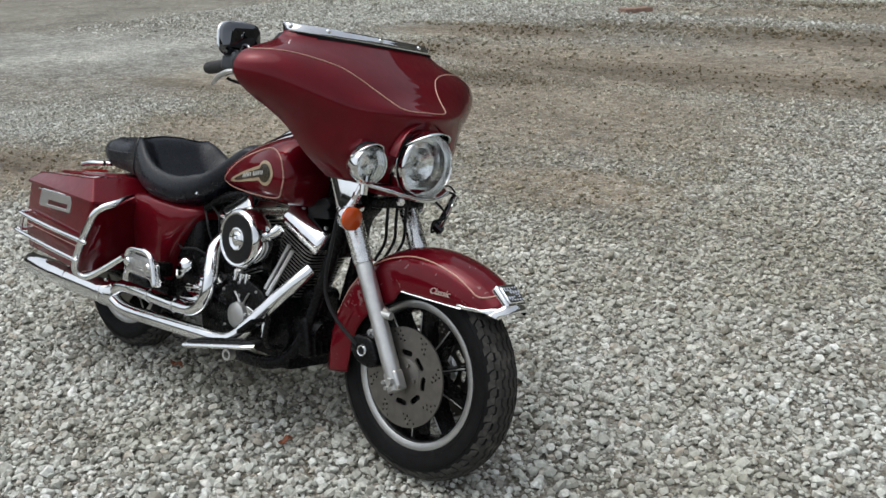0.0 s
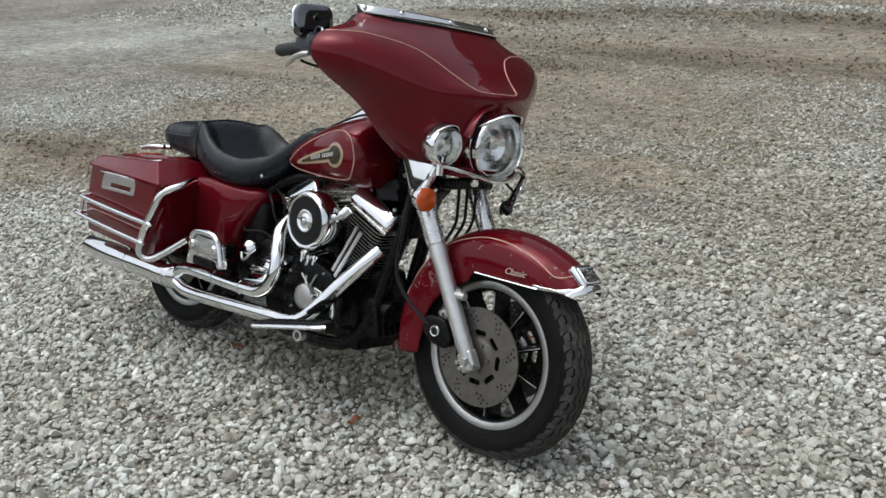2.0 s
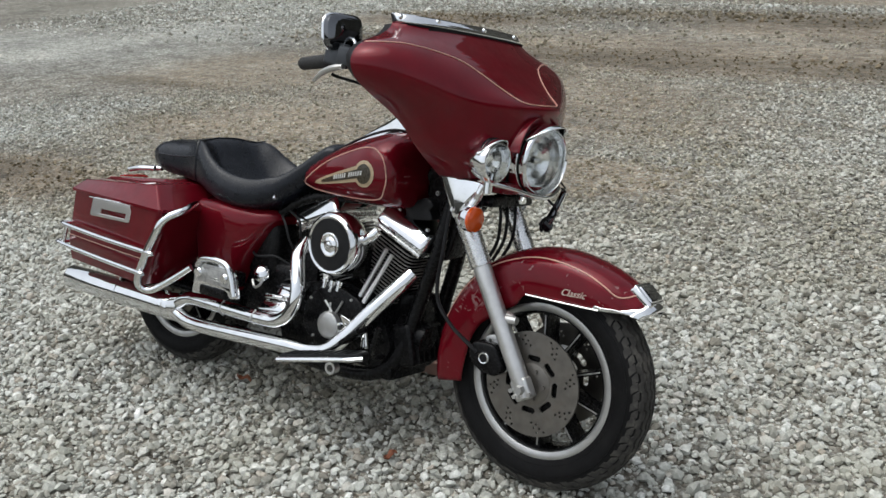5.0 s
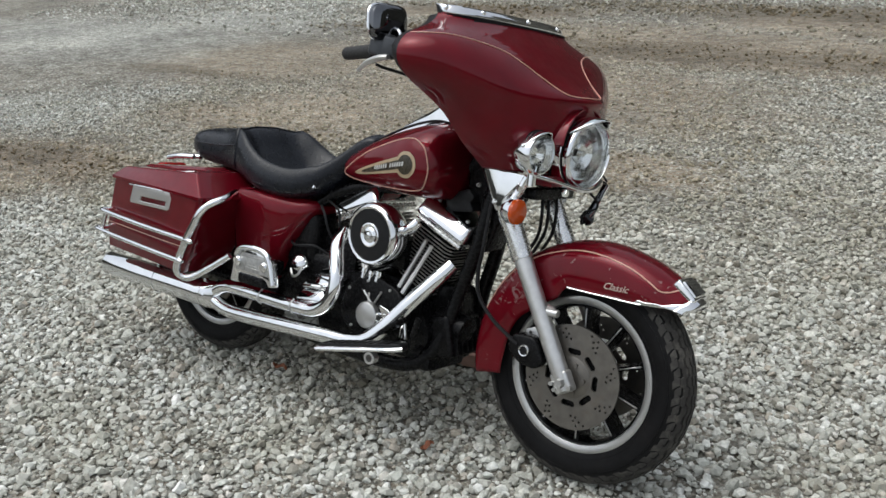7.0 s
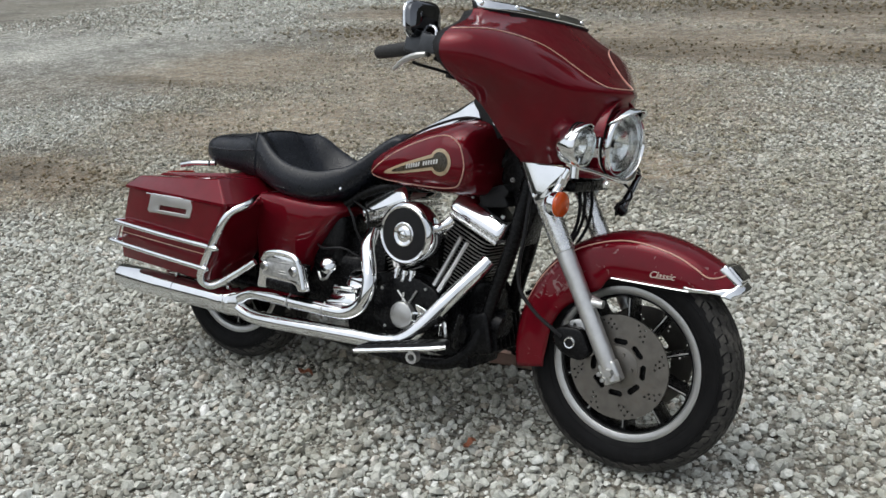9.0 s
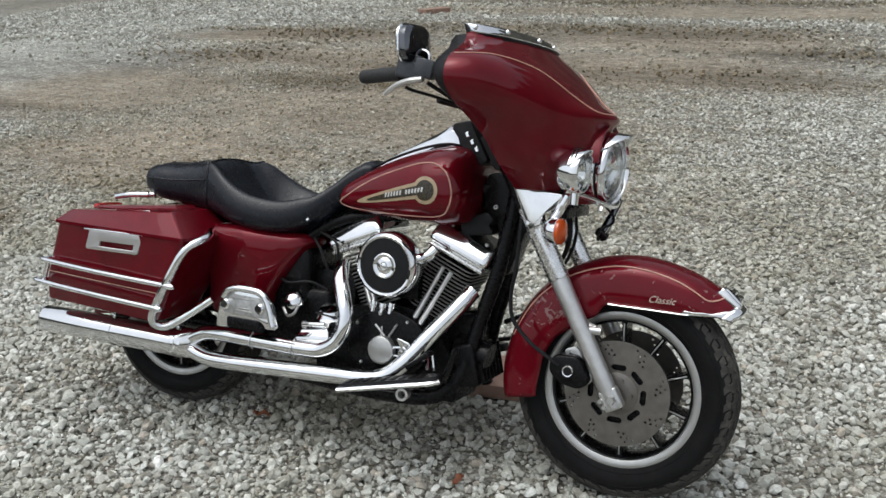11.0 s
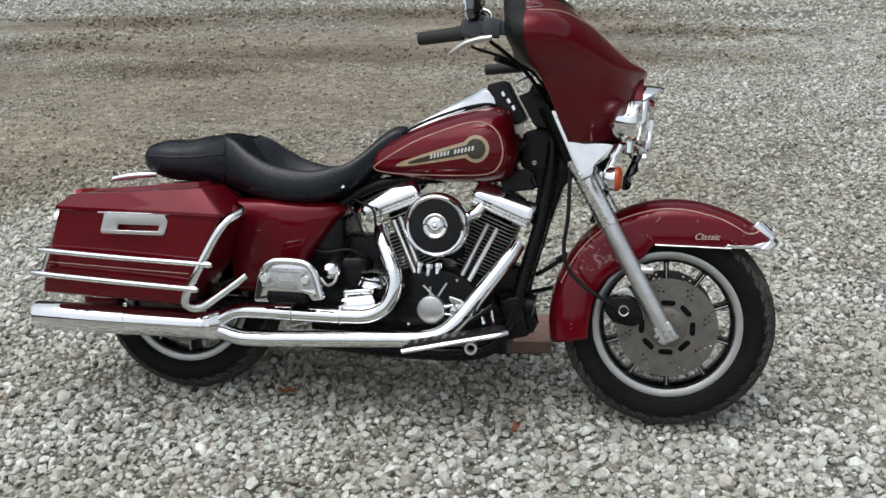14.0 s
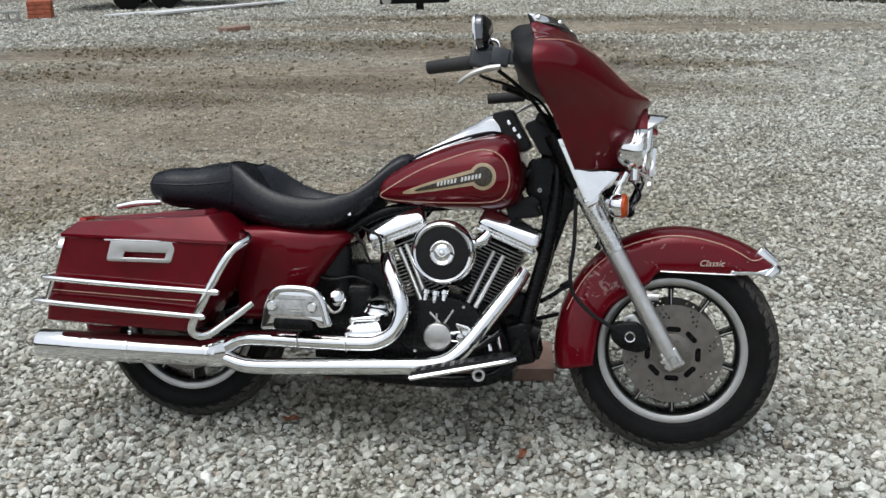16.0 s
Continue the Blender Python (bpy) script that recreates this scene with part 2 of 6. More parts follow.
def box(bm, centre, size, bevel=0.0, turn=None, seg=2):
    """A bevelled box; turn: Euler degrees."""
    m = pose(*centre, *(turn or (0, 0, 0))) @ Matrix.Diagonal((*size, 1))
    made = bmesh.ops.create_cube(bm, size=1, matrix=m)["verts"]
    if bevel:
        edges = list({e for v in made for e in v.link_edges})
        bmesh.ops.bevel(bm, geom=edges, offset=bevel, segments=seg, affect="EDGES", profile=0.6)
    return bm


def plate(bm, outline, y, thick, holes=(), bevel=0.0, m=Matrix.Identity(4)):
    """A flat plate in the x-z plane at y, with holes, of the given thickness."""
    cu = bpy.data.curves.new("plate", "CURVE")
    cu.dimensions, cu.fill_mode = "2D", "BOTH"
    cu.extrude, cu.bevel_depth, cu.bevel_resolution = max(thick / 2 - bevel, 0), bevel, 2
    for poly in (outline, *holes):
        sp = cu.splines.new("POLY")
        sp.points.add(len(poly) - 1)
        for p, (a, b) in zip(sp.points, poly):
            p.co = (a, b, 0, 1)
        sp.use_cyclic_u = True
    ob = new("plate", cu)
    me = bpy.data.meshes.new_from_object(ob.evaluated_get(bpy.context.evaluated_depsgraph_get()))
    bpy.data.objects.remove(ob)
    bpy.data.curves.remove(cu)
    me.transform(m @ Matrix.Translation((0, y, 0)) @ Matrix.Rotation(radians(90), 4, "X"))
    bm.from_mesh(me)
    bpy.data.meshes.remove(me)
    bmesh.ops.remove_doubles(bm, verts=bm.verts, dist=1e-6)
    return bm


def rounded(pts, r=0.01, n=4):
    """Rounds the corners of a polygon."""
    out = []
    k = len(pts)
    for i in range(k):
        p, a, b = (Vector(pts[j % k]) for j in (i, i - 1, i + 1))
        da, db = a - p, b - p
        q = min(r, da.length * 0.45, db.length * 0.45)
        s, e = p + da.normalized() * q, p + db.normalized() * q
        out += [tuple((1 - t) ** 2 * s + 2 * t * (1 - t) * p + t * t * e) for t in (j / n for j in range(n + 1))]
    return out


def circle(cx, cz, r, n=32):
    return [(cx + r * math.cos(2 * math.pi * i / n), cz + r * math.sin(2 * math.pi * i / n)) for i in range(n)]


def thicken(ob, t):
    m = ob.modifiers.new("thickness", "SOLIDIFY")
    m.thickness, m.offset = t, -1
    return ob


def B():
    return bmesh.new()


# ---- ground ----
ELL = ((-5.0, 8.9, 4.6, 1.6), (-5.0, 6.4, 2.6, 1.7), (-6.6, 2.9, 1.1, 0.8), (-6.0, 4.7, 1.6, 1.1), (-8.2, 6.6, 1.9, 1.5), (-8.6, 10.6, 2.2, 0.9), (-3.0, 14.2, 6.0, 1.0), (-3.6, 11.0, 2.2, 1.4), (-3.2, 4.6, 0.8, 0.5))
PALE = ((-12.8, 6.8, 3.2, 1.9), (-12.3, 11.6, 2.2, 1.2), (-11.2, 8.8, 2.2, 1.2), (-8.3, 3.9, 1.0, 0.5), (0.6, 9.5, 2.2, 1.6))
DARK = ((-8.6, 10.9, 2.0, 0.6), (-8.4, 8.9, 1.5, 0.6), (-3.9, 8.6, 3.2, 0.65), (-6.2, 7.6, 1.2, 0.5), (-9.0, 5.7, 1.0, 0.25), (-6.6, 3.0, 0.9, 0.3), (-4.0, 15.5, 5.0, 0.6), (-5.0, 11.8, 3.6, 0.9), (-1.6, 10.2, 1.6, 0.5))

# Chips are multiplied darker and browner here; the last spot runs under the motorcycle.
BROWNED = ((-2.3, 4.5, 2.3, 1.7), (-5.4, 3.8, 1.6, 1.2), (-2.7, 1.9, 0.9, 0.25))


def dirtness(x, y):
    d = 0.0
    for cx, cy, rx, ry in ELL:
        d = max(d, 1.25 - math.hypot((x - cx) / rx, (y - cy) / ry))
    n = noise.noise((x * 0.7, y * 0.7, 3.1)) * 0.35 + noise.noise((x * 2.3, y * 2.3, 7.7)) * 0.2
    return min(max(d * 1.5 + n - 0.05, 0), 1)


def ground_height(x, y):
    return 0.012 * noise.noise((x * 0.8, y * 0.8, 0.3)) * min(1.0, abs(y - 1.7) * 0.4 + 0.25)


def axis_steps(lo, hi, step, far):
    a = list(np.arange(lo, hi + 1e-6, step))
    s, p, q = step, lo, hi
    while p > -far:
        s *= 1.35
        p -= s
        q += s
        a = [p] + a + [q]
    return a


def dirt_mask(n, l, pos, spots=ELL, gain=1.4, rough=((0.9, 1.6), (4.0, 1.4), (20.0, 1.4))):
    """Nodes that tell where bare brown earth shows."""
    def op(kind, a, c, clamp=False):
        t = n.new("ShaderNodeMath")
        t.operation, t.use_clamp = kind, clamp
        for i, v in enumerate((a, c)):
            if isinstance(v, (int, float)):
                t.inputs[i].default_value = v
            else:
                l.new(v, t.inputs[i])
        return t.outputs[0]

    sep = n.new("ShaderNodeSeparateXYZ")
    l.new(pos, sep.inputs[0])
    d = None
    for cx, cy, rx, ry in spots:
        u = op("DIVIDE", op("SUBTRACT", sep.outputs[0], cx), rx)
        v = op("DIVIDE", op("SUBTRACT", sep.outputs[1], cy), ry)
        e = op("SUBTRACT", 1.25, op("SQRT", op("ADD", op("MULTIPLY", u, u), op("MULTIPLY", v, v)), 0))
        d = e if d is None else op("MAXIMUM", d, e)
    out = op("MULTIPLY", op("MAXIMUM", d, -0.15), gain)
    drawn = n.new("ShaderNodeMapping")
    drawn.inputs["Scale"].default_value, drawn.inputs["Rotation"].default_value = (0.55, 1.5, 1), (0, 0, radians(-14))
    l.new(pos, drawn.inputs[0])
    for scale, amount in rough:
        t = n.new("ShaderNodeTexNoise")
        t.inputs["Scale"].default_value, t.inputs["Detail"].default_value, t.inputs["Roughness"].default_value = scale, 7, 0.66
        l.new(drawn.outputs[0] if scale < 3 else pos, t.inputs["Vector"])
        out = op("ADD", out, op("MULTIPLY", op("SUBTRACT", t.outputs["Fac"], 0.5), amount))
    return op("MULTIPLY", out, 1.0, True)


def build_ground():
    xs, ys = axis_steps(-9, 3, 0.12, 400), axis_steps(-1, 11, 0.12, 400)
    verts = [(x, y, ground_height(x, y) - 0.014) for y in ys for x in xs]
    w = len(xs)
    faces = [(j * w + i, j * w + i + 1, (j + 1) * w + i + 1, (j + 1) * w + i) for j in range(len(ys) - 1) for i in range(w - 1)]
    me = bpy.data.meshes.new("ground")
    me.from_pydata(verts, [], faces)
    for p in me.polygons:
        p.use_smooth = True
    m = bpy.data.materials.new("gravel_ground")
    m.use_nodes = True
    n, l = m.node_tree.nodes, m.node_tree.links
    b = n["Principled BSDF"]
    tc = n.new("ShaderNodeTexCoord")
    pos = tc.outputs["Object"]

    def tex(kind, scale, **kw):
        t = n.new(kind)
        t.inputs["Scale"].default_value = scale
        for k, v in kw.items():
            t.inputs[k].default_value = v
        l.new(pos, t.inputs["Vector"])
        return t

    def math_node(op, a, c, clamp=False):
        t = n.new("ShaderNodeMath")
        t.operation, t.use_clamp = op, clamp
        for i, v in enumerate((a, c)):
            if isinstance(v, (int, float)):
                t.inputs[i].default_value = v
            else:
                l.new(v, t.inputs[i])
        return t.outputs[0]

    def mixc(f, a, c):
        t = n.new("ShaderNodeMix")
        t.data_type = "RGBA"
        for i, v in ((0, f), (6, a), (7, c)):
            if isinstance(v, tuple):
                t.inputs[i].default_value = (*v, 1)
            elif isinstance(v, (int, float)):
                t.inputs[i].default_value = v
            else:
                l.new(v, t.inputs[i])
        return t.outputs[2]

    mid = tex("ShaderNodeTexNoise", 4.0, Detail=6, Roughness=0.6)
    dirt = dirt_mask(n, l, pos)
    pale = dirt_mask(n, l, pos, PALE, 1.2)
    wet = dirt_mask(n, l, pos, DARK, 1.3, ((1.2, 2.0), (6.0, 2.2), (24.0, 2.0)))
    cell = tex("ShaderNodeTexVoronoi", 38.0)
    cell2 = tex("ShaderNodeTexVoronoi", 75.0)
    val = n.new("ShaderNodeSeparateColor")
    l.new(cell.outputs["Color"], val.inputs[0])
    val2 = n.new("ShaderNodeSeparateColor")
    l.new(cell2.outputs["Color"], val2.inputs[0])
    stone = mixc(val.outputs[0], (0.20, 0.20, 0.175), (0.64, 0.65, 0.60))
    small = mixc(val2.outputs[0], (0.16, 0.155, 0.13), (0.50, 0.49, 0.43))
    stones = mixc(math_node("GREATER_THAN", val.outputs[1], 0.45), small, stone)
    gap = math_node("MULTIPLY", math_node("SUBTRACT", cell.outputs["Distance"], 0.35), 1.8, True)
    stones = mixc(gap, stones, (0.055, 0.048, 0.038))
    earth = mixc(mid.outputs["Fac"], (0.190, 0.148, 0.103), (0.365, 0.300, 0.218))
    bits = math_node("MULTIPLY", math_node("GREATER_THAN", val2.outputs[1], 0.60), 0.8)
    earth = mixc(bits, earth, small)
    ruts = n.new("ShaderNodeTexNoise")
    mp = n.new("ShaderNodeMapping")
    mp.inputs["Scale"].default_value = (0.5, 3.2, 1)
    mp.inputs["Rotation"].default_value = (0, 0, radians(10))
    l.new(pos, mp.inputs[0])
    l.new(mp.outputs[0], ruts.inputs["Vector"])
    ruts.inputs["Scale"].default_value, ruts.inputs["Detail"].default_value = 1.0, 8
    rutf = math_node("MULTIPLY", math_node("SUBTRACT", ruts.outputs["Fac"], 0.55), 4.0, True)
    earth = mixc(math_node("MULTIPLY", rutf, 0.60), earth, (0.075, 0.064, 0.052))
    stones = mixc(math_node("MULTIPLY", rutf, 0.45), stones, (0.11, 0.10, 0.085))
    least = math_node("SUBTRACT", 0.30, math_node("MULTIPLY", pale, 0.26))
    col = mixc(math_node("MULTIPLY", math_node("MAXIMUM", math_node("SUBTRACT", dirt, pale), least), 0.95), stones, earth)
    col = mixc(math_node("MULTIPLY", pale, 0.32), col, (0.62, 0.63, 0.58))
    col = mixc(math_node("MULTIPLY", wet, 0.52), col, (0.105, 0.084, 0.060))
    clods = tex("ShaderNodeTexNoise", 13.0, Detail=5, Roughness=0.7)
    clodf = math_node("MULTIPLY", math_node("SUBTRACT", clods.outputs["Fac"], 0.53), 7.0, True)
    col = mixc(math_node("MULTIPLY", clodf, 0.62), col, (0.085, 0.076, 0.056))
    fade = tex("ShaderNodeTexNoise", 0.7, Detail=8, Roughness=0.68)
    fr = n.new("ShaderNodeMapRange")
    fr.inputs["From Min"].default_value, fr.inputs["From Max"].default_value = 0.3, 0.7
    fr.inputs["To Min"].default_value, fr.inputs["To Max"].default_value = 0.62, 1.20
    l.new(fade.outputs["Fac"], fr.inputs["Value"])
    sc = n.new("ShaderNodeVectorMath")
    sc.operation = "SCALE"
    l.new(col, sc.inputs[0])
    l.new(fr.outputs[0], sc.inputs["Scale"])
    grain = tex("ShaderNodeTexNoise", 7.0, Detail=12, Roughness=0.85)
    gr = n.new("ShaderNodeMapRange")
    gr.inputs["From Min"].default_value, gr.inputs["From Max"].default_value = 0.32, 0.68
    gr.inputs["To Min"].default_value, gr.inputs["To Max"].default_value = 0.38, 1.70
    l.new(grain.outputs["Fac"], gr.inputs["Value"])
    sc2 = n.new("ShaderNodeVectorMath")
    sc2.operation = "SCALE"
    l.new(sc.outputs[0], sc2.inputs[0])
    l.new(gr.outputs[0], sc2.inputs["Scale"])
    l.new(sc2.outputs[0], b.inputs["Base Color"])
    b.inputs["Roughness"].default_value = 0.93
    b.inputs["Specular IOR Level"].default_value = 0.25
    h = math_node("ADD", math_node("MULTIPLY", math_node("SUBTRACT", 1.0, cell.outputs["Distance"]), 1.0), math_node("MULTIPLY", cell2.outputs["Distance"], -0.5))
    bp = n.new("ShaderNodeBump")
    bp.inputs["Strength"].default_value, bp.inputs["Distance"].default_value = 0.9, 0.02
    l.new(h, bp.inputs["Height"])
    l.new(bp.outputs[0], b.inputs["Normal"])
    me.materials.append(m)
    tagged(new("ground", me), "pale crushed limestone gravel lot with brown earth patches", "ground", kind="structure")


build_ground()

stone_mat = bpy.data.materials.new("limestone_chips")
stone_mat.use_nodes = True


def stone_nodes():
    n, l = stone_mat.node_tree.nodes, stone_mat.node_tree.links
    b = n["Principled BSDF"]
    geo = n.new("ShaderNodeNewGeometry")
    ramp = n.new("ShaderNodeValToRGB")
    cr = ramp.color_ramp
    for i, (p, c) in enumerate(((0.0, (0.27, 0.255, 0.215)), (0.13, (0.43, 0.43, 0.385)), (0.6, (0.565, 0.575, 0.525)), (0.90, (0.75, 0.76, 0.72)), (0.955, (0.48, 0.435, 0.365)), (1.0, (0.86, 0.87, 0.84)))):
        e = cr.elements[i] if i < 2 else cr.elements.new(p)
        e.position, e.color = p, (*c, 1)
    cr.elements[1].position = 0.13
    l.new(geo.outputs["Random Per Island"], ramp.inputs[0])
    tc = n.new("ShaderNodeTexCoord")
    nz = n.new("ShaderNodeTexNoise")
    nz.inputs["Scale"].default_value, nz.inputs["Detail"].default_value = 90, 5
    l.new(tc.outputs["Object"], nz.inputs["Vector"])
    mr = n.new("ShaderNodeMapRange")
    mr.inputs["From Min"].default_value, mr.inputs["From Max"].default_value = 0.25, 0.75
    mr.inputs["To Min"].default_value, mr.inputs["To Max"].default_value = 0.72, 1.18
    l.new(nz.outputs["Fac"], mr.inputs["Value"])
    s = n.new("ShaderNodeVectorMath")
    s.operation = "SCALE"
    l.new(ramp.outputs[0], s.inputs[0])
    l.new(mr.outputs[0], s.inputs["Scale"])
    pat = n.new("ShaderNodeTexNoise")
    pat.inputs["Scale"].default_value, pat.inputs["Detail"].default_value = 1.6, 5
    l.new(tc.outputs["Object"], pat.inputs["Vector"])
    pr = n.new("ShaderNodeMapRange")
    pr.inputs["From Min"].default_value, pr.inputs["From Max"].default_value = 0.42, 0.70
    pr.inputs["To Min"].default_value, pr.inputs["To Max"].default_value = 0.0, 0.85
    l.new(pat.outputs["Fac"], pr.inputs["Value"])
    soil = n.new("ShaderNodeMix")
    soil.data_type, soil.blend_type = "RGBA", "MULTIPLY"
    soil.inputs[7].default_value = (0.75, 0.73, 0.665, 1)
    l.new(pr.outputs[0], soil.inputs[0])
    l.new(s.outputs[0], soil.inputs[6])
    brown = n.new("ShaderNodeMix")
    brown.data_type, brown.blend_type = "RGBA", "MULTIPLY"
    brown.inputs[7].default_value = (0.74, 0.67, 0.57, 1)
    l.new(dirt_mask(n, l, tc.outputs["Object"]), brown.inputs[0])
    l.new(soil.outputs[2], brown.inputs[6])
    # Tints the chips darker and browner over the listed spots.
    dusty = n.new("ShaderNodeMix")
    dusty.data_type, dusty.blend_type = "RGBA", "MULTIPLY"
    dusty.inputs[7].default_value = (0.80, 0.77, 0.71, 1)
    l.new(dirt_mask(n, l, tc.outputs["Object"], BROWNED, 0.9), dusty.inputs[0])
    l.new(brown.outputs[2], dusty.inputs[6])
    damp = n.new("ShaderNodeMix")
    damp.data_type, damp.blend_type = "RGBA", "MULTIPLY"
    damp.inputs[7].default_value = (0.45, 0.39, 0.31, 1)
    l.new(dirt_mask(n, l, tc.outputs["Object"], DARK, 1.3, ((1.2, 2.0), (6.0, 2.2), (24.0, 2.0))), damp.inputs[0])
    l.new(dusty.outputs[2], damp.inputs[6])
    l.new(damp.outputs[2], b.inputs["Base Color"])
    b.inputs["Roughness"].default_value = 0.9
    b.inputs["Specular IOR Level"].default_value = 0.3


stone_nodes()


def stones(name, count, zone, sizes, keep, label, seed, coarse=False, pitch=0.0):
    """Loose angular chips scattered over a zone, joined into one mesh."""
    rng = np.random.default_rng(seed)
    kinds, shells = [], []
    nv = 8 if coarse else 11
    for k in range(32):
        i = np.arange(nv) + 0.5
        ph, th = np.arccos(1 - 2 * i / nv), np.pi * (1 + 5 ** 0.5) * i
        p = np.stack([np.cos(th) * np.sin(ph), np.sin(th) * np.sin(ph), np.cos(ph)], 1) + rng.normal(0, 0.20, (nv, 3))
        p /= np.linalg.norm(p, axis=1)[:, None]
        bm = bmesh.new()
        for c in p:
            bm.verts.new(c)
        bm.verts.index_update()
        bmesh.ops.convex_hull(bm, input=bm.verts)
        bmesh.ops.triangulate(bm, faces=bm.faces)
        bm.verts.index_update()
        bmesh.ops.recalc_face_normals(bm, faces=bm.faces)
        t = [[v.index for v in f.verts] for f in bm.faces]
        bm.free()
        if len(t) != 2 * nv - 4:
            continue
        spin = Euler(rng.uniform(0, 6.28, 3)).to_matrix()
        p = p @ np.array(spin).T
        kinds.append(p * np.array([1.10, rng.uniform(0.75, 1.0), rng.uniform(0.62, 0.92)]))
        shells.append(t)
    shells = np.array(shells)
    kinds = np.array(kinds)
    x0, x1, y0, y1 = zone
    if pitch:
        nx, ny = int((x1 - x0) / pitch), int((y1 - y0) / (pitch * 0.866))
        gx, gy = np.meshgrid(np.arange(nx), np.arange(ny))
        xy = np.stack([x0 + (gx + 0.5 * (gy % 2)) * pitch, y0 + gy * pitch * 0.866], 2).reshape(-1, 2)
        xy = rng.permutation(xy + rng.uniform(-0.42, 0.42, xy.shape) * pitch)
    else:
        xy = np.stack([rng.uniform(x0, x1, count * 3), rng.uniform(y0, y1, count * 3)], 1)
    ok = np.array([keep(x, y, r) for (x, y), r in zip(xy, rng.random(len(xy)))])
    xy = xy[ok][:count]
    c = len(xy)
    lo, hi = sizes
    size = lo + (hi - lo) * rng.beta(1.4, 3.6, c)
    a = rng.uniform(0, 2 * np.pi, c)
    tilt = rng.normal(0, 0.22, (c, 2))
    pick = rng.integers(0, len(kinds), c)
    p = kinds[pick] * size[:, None, None]
    p[:, :, 2] += p[:, :, 0] * tilt[:, :1] + p[:, :, 1] * tilt[:, 1:]
    ca, sa = np.cos(a)[:, None], np.sin(a)[:, None]
    q = p.copy()
    q[:, :, 0], q[:, :, 1] = p[:, :, 0] * ca - p[:, :, 1] * sa, p[:, :, 0] * sa + p[:, :, 1] * ca
    z = np.array([ground_height(x, y) for x, y in xy]) - 0.014 + size * rng.uniform(0.0, 0.85, c)
    q[:, :, 0] += xy[:, :1]
    q[:, :, 1] += xy[:, 1:]
    q[:, :, 2] += z[:, None]
    nt = 2 * nv - 4
    me = bpy.data.meshes.new(name)
    me.vertices.add(c * nv)
    me.vertices.foreach_set("co", q.reshape(-1))
    idx = (shells[pick] + (np.arange(c) * nv)[:, None, None]).reshape(-1)
    me.loops.add(len(idx))
    me.loops.foreach_set("vertex_index", idx.astype(np.int32))
    me.polygons.add(c * nt)
    me.polygons.foreach_set("loop_start", (np.arange(c * nt) * 3).astype(np.int32))
    me.polygons.foreach_set("use_smooth", np.zeros(c * nt, dtype=bool))
    me.update(calc_edges=True)
    me.validate()
    me.materials.append(stone_mat)
    return tagged(new(name, me), label, "gravel", kind="stuff")


def ramp01(v):
    return min(max(v, 0.0), 1.0)


def near_keep(x, y, r):
    edge = ramp01((x + 6.4) / 1.4) * ramp01((1.0 - x) / 1.2) * ramp01((y - 0.1) / 0.9)
    return r < (1.0 - 0.45 * dirtness(x, y) - 0.22 * ramp01((y - 2.5) / 1.5) + 0.40 * noise.noise((x * 1.7, y * 1.7, 4.4))) * edge * ramp01((5.0 - y) / 1.6)


def mid_keep(x, y, r):
    return r < (0.62 - 0.54 * dirtness(x, y)) * ramp01((y - 3.3) / 1.6) * ramp01((10.0 - y) / 2.4) * ramp01((x + 8.8) / 1.8) * ramp01((2.6 - x) / 1.8)


def left_keep(x, y, r):
    return r < (0.62 - 0.50 * dirtness(x, y)) * ramp01((-4.6 - x) / 1.2) * ramp01((5.2 - y) / 1.5) * ramp01((x + 9.7) / 1.8) * ramp01((y - 0.8) / 1.2)


def far_keep(x, y, r):
    return r < (0.42 - 0.36 * dirtness(x, y) + 0.3 * noise.noise((x * 0.5, y * 0.9, 2.2))) * ramp01((y - 7.6) / 2.4)


stones("gravel", 62000, (-6.4, 1.0, 0.1, 5.0), (0.0060, 0.0240), near_keep, "loose pale grey crushed limestone chips covering the ground", 3, pitch=0.0245)
stones("fine_gravel", 34000, (-6.0, 0.6, 0.3, 4.2), (0.0030, 0.0090), near_keep, "small limestone grit between the larger chips", 23, True)
stones("coarse_gravel", 4200, (-5.8, 0.6, 0.3, 3.8), (0.013, 0.030), near_keep, "larger loose limestone lumps among the chips", 13)
stones("gravel_middle", 60000, (-8.6, 2.4, 3.3, 10.0), (0.0060, 0.0250), mid_keep, "scattered grey gravel chips on packed brown earth", 5, True)
stones("gravel_left", 18000, (-9.5, -4.6, 0.8, 5.2), (0.005, 0.024), left_keep, "pale gravel chips beside a brown earth patch", 8, True)
stones("gravel_far", 36000, (-16.0, 5.0, 7.6, 20.0), (0.014, 0.044), far_keep, "pale gravel chips spread over the far part of the lot", 9, True)


# ---- the motorcycle: x ahead, y to its left, z up, front axle at x = 0 ----
BIKE = pose(-1.740, 1.743, 0, -14.0, 0, 0)
bike = thing("motorcycle", "burgundy touring motorcycle with chrome trim leaning on its side stand", "motorcycle", BIKE)
AX, RX, AZ = 0.003, -1.53, 0.310


def sides(f):
    for s in (-1, 1):
        f(s)


